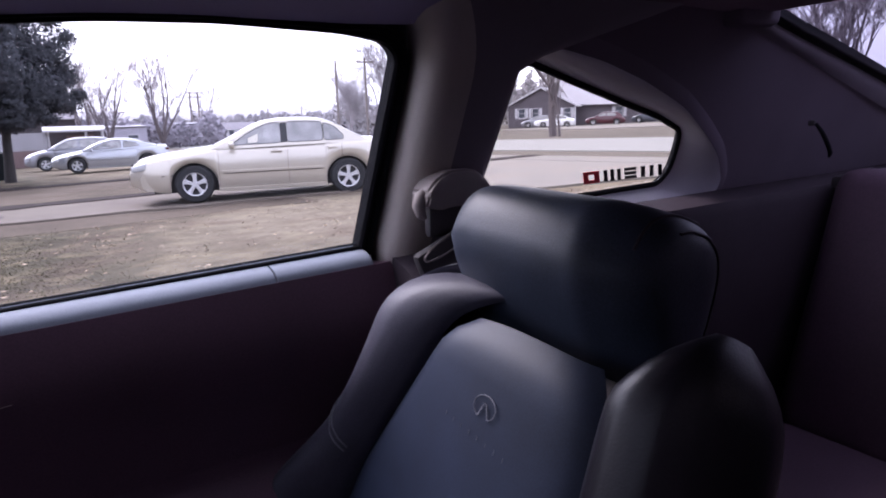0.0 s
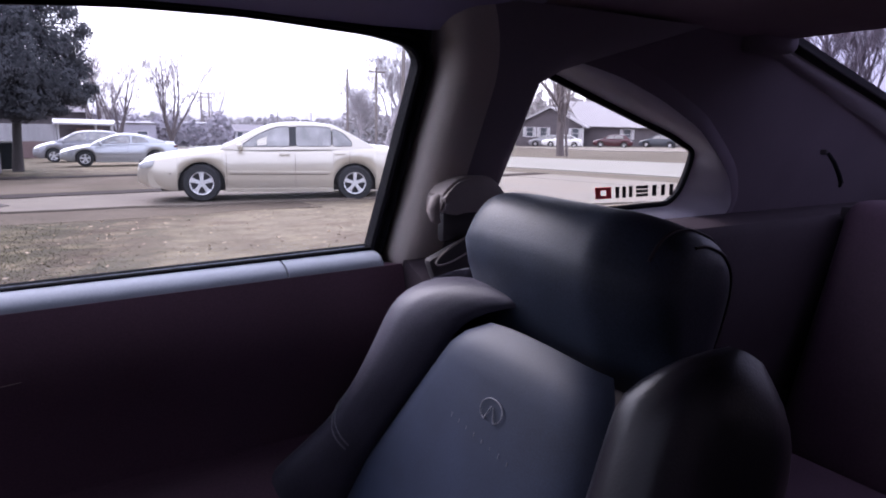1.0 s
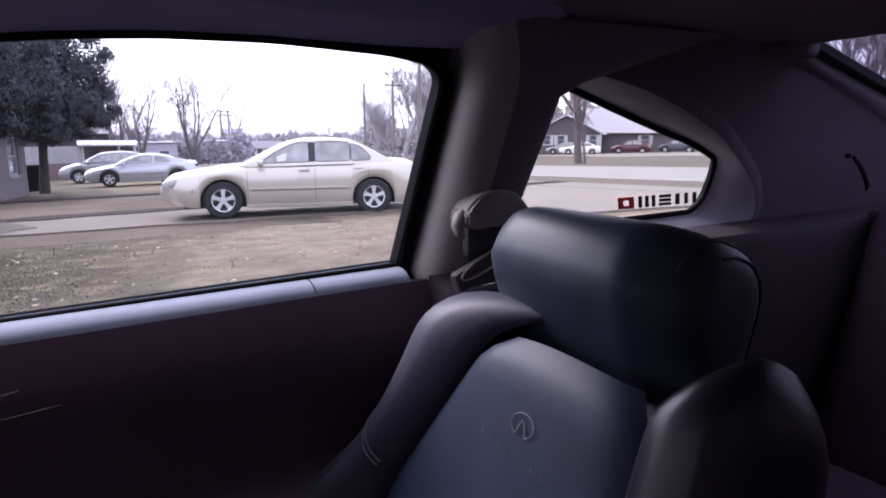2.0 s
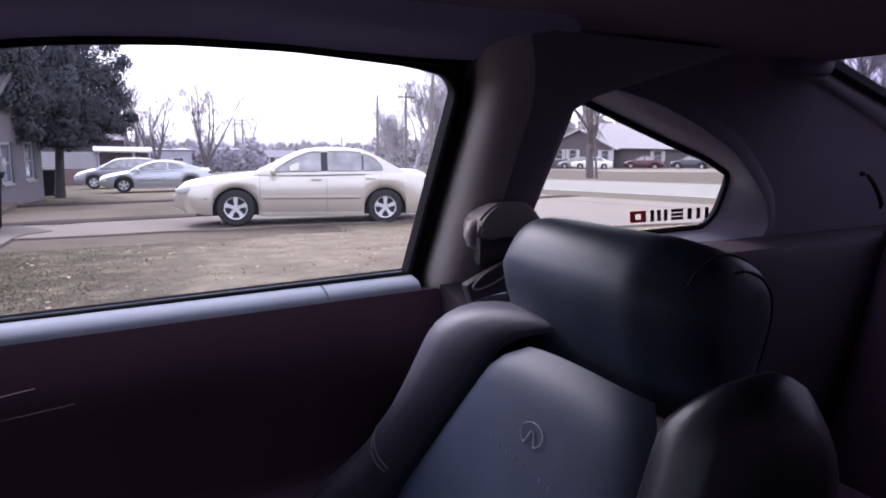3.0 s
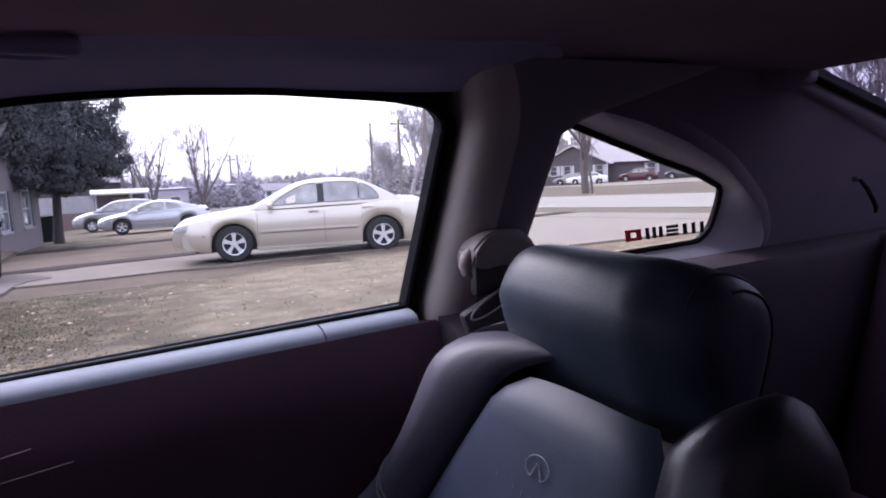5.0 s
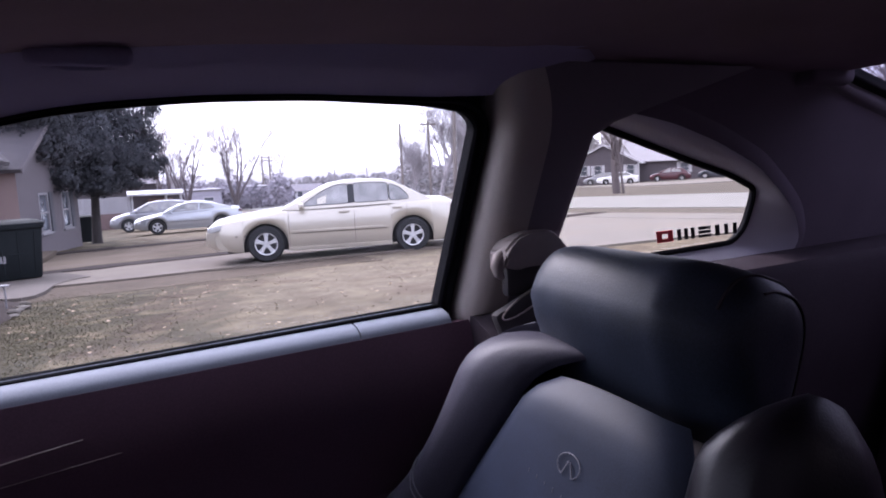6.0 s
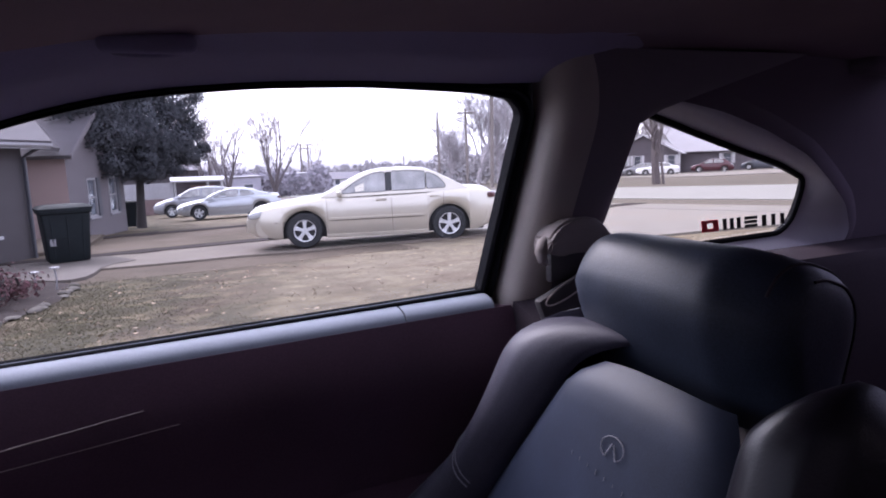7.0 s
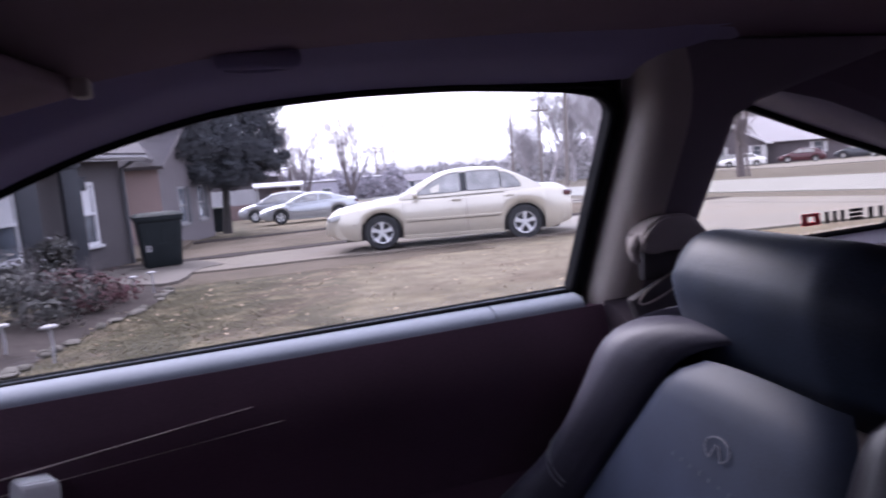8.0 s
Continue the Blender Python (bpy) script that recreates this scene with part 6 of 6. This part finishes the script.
pole(*polar(26.7, 58), 5.0, 0.13, "wooden utility pole among trees", ((0.35, 1.6),))
pole(*polar(28.8, 55), 9.0, 0.17, "tall pale wooden utility pole", ((0.3, 2.0),), 0.25)
for az, top in ((18.6, 4.6), (21.3, 5.6)):
    pole(*polar(az, 140), top, 0.09, "thin far pole on the skyline")
hp = thing("power_pylon", "wooden H-frame power pole with cross arms", "pole", (*polar(13.0, 105), ground_z(23, 102) - 0.2))
for dx in (-0.55, 0.55):
    inside(hp, "shaft", tube([(dx, 0, 0), (dx, 0, 7.7)], [0.17, 0.13], 8), POLE_WOOD)
for zz in (7.5, 6.9):
    inside(hp, "cross_arm", box((2.3, 0.14, 0.16), (0, 0, zz), 0.02), POLE_WOOD)

# ---- far buildings ----
shed = thing("carport", "low white carport with dark open bays", "carport", (*polar(3.5, 46), -1.7))
ca, cb, cc = polar(-1.5, 45), polar(2.5, 45), polar(6.3, 46)
house_wall(shed, cb, ca, -1.9, 0.12, GREYED_BOARD, label="white boarded side wall", name="wall")
house_wall(shed, polar(2.4, 44.8), polar(-1.4, 44.8), -1.9, -0.85, BASE_BRICK, label="low reddish brick base wall", name="base_wall", thick=0.05)
part("back_wall", slab([Vector((*polar(2.3, 50), -2.0)), Vector((*polar(6.4, 50), -2.0)), Vector((*polar(6.4, 50), 0.12)), Vector((*polar(2.3, 50), 0.12))], (0, 0.2, 0)), BRICK, shed, "dark back wall", False)
part("roof", slab([Vector((*polar(2.3, 44.6), 0.14)), Vector((*polar(6.4, 45.0), 0.08)), Vector((*polar(6.4, 51), 0.22)), Vector((*polar(2.3, 51), 0.26))], (0, 0, 0.10)), DULL_WHITE, shed, "flat white roof", False)
for az in (2.6, 5.1, 6.2):
    part("post", tube([(*polar(az, 45.1), -2.0), (*polar(az, 45.1), 0.13)], 0.08, 8), DULL_WHITE, shed)
part("partition", slab([Vector((*polar(3.8, 47), -2.0)), Vector((*polar(5.6, 47), -2.0)), Vector((*polar(5.6, 47), -0.15)), Vector((*polar(3.8, 47), -0.15))], (0, 0.15, 0)), PINK_WALL, shed, "pinkish inner wall", False)

brick = thing("house", "dark brick bungalow with grey roof and white windows across the road", "house", (63, 66, -2.5))
B = lambda az, r: Vector(polar(az, r))
zb, ze = -2.6, 0.25
g0, g1 = B(38.6, 92), B(44.13, 90)
house_wall(brick, g1, g0, zb, ze, BRICK, [(0.55, 0.95, 1.30, 1.30), (4.8, 0.95, 1.30, 1.30), (6.7, 0.95, 1.30, 1.30)], gable=2.3, label="dark brick gable wall")
m0, m1 = B(44.13, 92.5), B(53.5, 92.5)
house_wall(brick, m1, m0, zb, ze, BRICK, [(8.9, 1.0, 1.25, 1.40)], label="dark brick front wall")
un = Vector((m1.x - m0.x, m1.y - m0.y)).normalized()
nn = Vector((-un.y, un.x))
if nn.dot(Vector((1, 1))) < 0:
    nn = -nn
roof_slope(brick, m0 - nn * 0.6 - un * 0.2, m1 - nn * 0.6 + un * 0.5, ze - 0.05, m0 + nn * 5 - un * 3, m1 + nn * 5 + un * 0.5, ze + 3.3, PALE_ROOF)
gm = (g0 + g1) / 2
ug = (g1 - g0).normalized()
ng = Vector((-ug.y, ug.x))
if ng.dot(Vector((1, 1))) < 0:
    ng = -ng
for q, sg in ((g0, -1), (g1, 1)):
    low = q + ug * sg * 0.5 - ng * 0.4
    roof_slope(brick, low, low + ng * 8, ze - 0.2, gm - ng * 0.4, gm + ng * 8 - ng * 0.4, ze + 2.35, PALE_ROOF)
    part("rake_board", slab([Vector((*low, ze - 0.22)), Vector((*(gm - ng * 0.4), ze + 2.33)), Vector((*(gm - ng * 0.4), ze + 2.55)), Vector((*low, ze - 0.02))], (-ng.x * 0.05, -ng.y * 0.05, 0)), WHITE_PAINT, brick, "", False)
for wa, wb, s0, wd in ((g1, g0, 0.55, 0.95), (g1, g0, 4.8, 0.95), (g1, g0, 6.7, 0.95), (m1, m0, 8.9, 1.0)):
    ln, u, n = frame_axes(wa, wb)
    b0 = Vector((wa[0], wa[1], 0)) + n * 0.02
    for sx in (s0 - 0.42, s0 + wd + 0.06):
        part("shutter", slab([b0 + u * sx + Vector((0, 0, zb + 1.30)), b0 + u * (sx + 0.36) + Vector((0, 0, zb + 1.30)), b0 + u * (sx + 0.36) + Vector((0, 0, zb + 2.62)), b0 + u * sx + Vector((0, 0, zb + 2.62))], n * 0.05), WHITE_PAINT, brick, "white shutter", False)
cb2 = g1 - ng * 0.05
part("corner_board", box((0.16, 0.16, ze - zb), (cb2.x, cb2.y, (ze + zb) / 2), 0.01), WHITE_PAINT, brick, "white corner board")
for i, (az, r, w, d, h, mat, lab) in enumerate(((25.6, 95, 5, 5, 3.0, WHITE_PAINT, "small white house far off"), (15.6, 150, 9, 7, 2.4, WHITE_PAINT, "small pale building far off"), (9.3, 120, 8, 6, 2.6, SIDING, "grey building far off"), (19.5, 170, 10, 7, 2.2, PINK_WALL, "pinkish building far off"), (-1.5, 80, 16, 8, 4.0, SIDING, "grey house far behind the tree"), (33, 100, 14, 8, 4.5, WHITE_PAINT, "pale house far along the road"))):
    x, y = polar(az, r)
    hz = ground_z(x, y)
    far = thing("house", lab, "house", (x, y, hz - 0.1), "distant houses", turn=-az)
    inside(far, "wall", box((w, d, h), (0, 0, h / 2), 0.02), mat, "", False)
    rf = skin([[Vector((xx, -d / 2 - 0.4, h - 0.1)), Vector((xx, 0, h + 1.3)), Vector((xx, d / 2 + 0.4, h - 0.1))] for xx in (-w / 2 - 0.4, w / 2 + 0.4)])
    inside(far, "roof", rf, ROOFING, "grey roof", False)
    for k in range(3):
        inside(far, "window", box((1.0, 0.08, 1.1), (-w / 3 + w / 3 * k, -d / 2, 1.6), 0.02), HOUSE_GLASS, "", False)

# wooded ridge on the horizon
def ridge(u, w):
    az = -40 + 120 * u
    x, y = polar(az, 420 + 60 * w)
    crest = 0.6 + 2.2 * noise.noise((u * 14, 0, 0)) + 1.6 * noise.noise((u * 60, 3, 0)) + 0.8 * noise.noise((u * 220, 7, 0))
    return Vector((x, y, -9 + (crest + 9.0) * math.sin(w * math.pi)))


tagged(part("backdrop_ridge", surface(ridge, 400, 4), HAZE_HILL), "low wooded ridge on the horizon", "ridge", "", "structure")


def woods(u0, u1, r0, r1, count, top, seed, name, label, mat, size):
    g = np.random.default_rng(seed)
    verts, faces = [], []
    for k in range(count):
        az = g.uniform(u0, u1)
        r = g.uniform(r0, r1)
        x, y = polar(az, r)
        lump = 0.62 + 0.5 * noise.noise((az * 0.9, r * 0.02, seed)) + 0.25 * noise.noise((az * 4, 2, seed))
        z0 = ground_z(x, y)
        z = z0 + (top - z0) * max(0.05, lump) * g.random() ** 0.6
        s = size * g.uniform(0.4, 1.3)
        i = len(verts)
        for q in range(3):
            t = g.random() * math.tau
            verts.append((x + s * math.cos(t) * math.cos(radians(az)), y - s * math.cos(t) * math.sin(radians(az)) + g.uniform(-0.3, 0.3), z + s * math.sin(t)))
        faces.append((i, i + 1, i + 2))
    me = bpy.data.meshes.new(name)
    me.from_pydata(verts, [], faces)
    me.materials.append(mat)
    return tagged(new(name, me), label, "woods", "", "stuff")


# Far woods carry the greyness of haze in their own colour.
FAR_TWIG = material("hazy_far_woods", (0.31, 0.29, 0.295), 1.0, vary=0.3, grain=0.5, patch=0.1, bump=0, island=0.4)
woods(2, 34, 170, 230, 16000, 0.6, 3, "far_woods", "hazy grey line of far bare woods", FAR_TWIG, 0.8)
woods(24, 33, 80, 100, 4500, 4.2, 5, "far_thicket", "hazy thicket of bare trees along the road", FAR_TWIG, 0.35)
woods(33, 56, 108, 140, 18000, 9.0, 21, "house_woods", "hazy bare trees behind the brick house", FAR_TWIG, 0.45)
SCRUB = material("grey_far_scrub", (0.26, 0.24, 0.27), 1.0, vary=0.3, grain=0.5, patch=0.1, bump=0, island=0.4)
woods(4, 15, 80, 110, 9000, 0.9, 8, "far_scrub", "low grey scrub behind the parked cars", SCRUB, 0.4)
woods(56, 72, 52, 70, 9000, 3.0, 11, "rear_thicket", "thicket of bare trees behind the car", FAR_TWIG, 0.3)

# long low homes far behind the parked cars
LOW_WALL = material("grey_mobile_home_siding", (0.36, 0.34, 0.39), 0.8, vary=0.15, grain=6, patch=0.8, bump=0.2, dist=0.01, stretch=(0.2, 0.2, 6))
for az0, az1, r, top in ((4.6, 9.3, 78, -0.55), (9.9, 14.2, 92, -0.75)):
    p0, p1 = polar(az0, r), polar(az1, r)
    low = thing("mobile_home", "long low grey mobile home with a pale flat roof", "mobile home", (*p0, ground_z(*p0) - 0.1), "far mobile homes")
    house_wall(low, p1, p0, ground_z(*p0) - 0.4, top, LOW_WALL, [(0.8, 1.1, 1.3, 0.9), (3.2, 0.9, 1.3, 0.9), (5.0, 1.1, 1.3, 0.9)], label="grey ribbed side wall")
    part("roof", slab([Vector((*p0, top)), Vector((*p1, top)), Vector((p1[0], p1[1] + 4, top + 0.1)), Vector((p0[0], p0[1] + 4, top + 0.1))], (0, -0.25, 0.18)), PALE_ROOF, low, "pale flat roof", False)

# Unseen wall added to block sky light from the driver's side.
own = thing("house", "plain unseen wall added beside the coupe to block light", "house", (0, -2.6, 0))
part("wall", box((16, 0.3, 3.2), (0.5, -2.65, 1.4), 0.01), SIDING, own, "plain grey light-blocking wall", False)
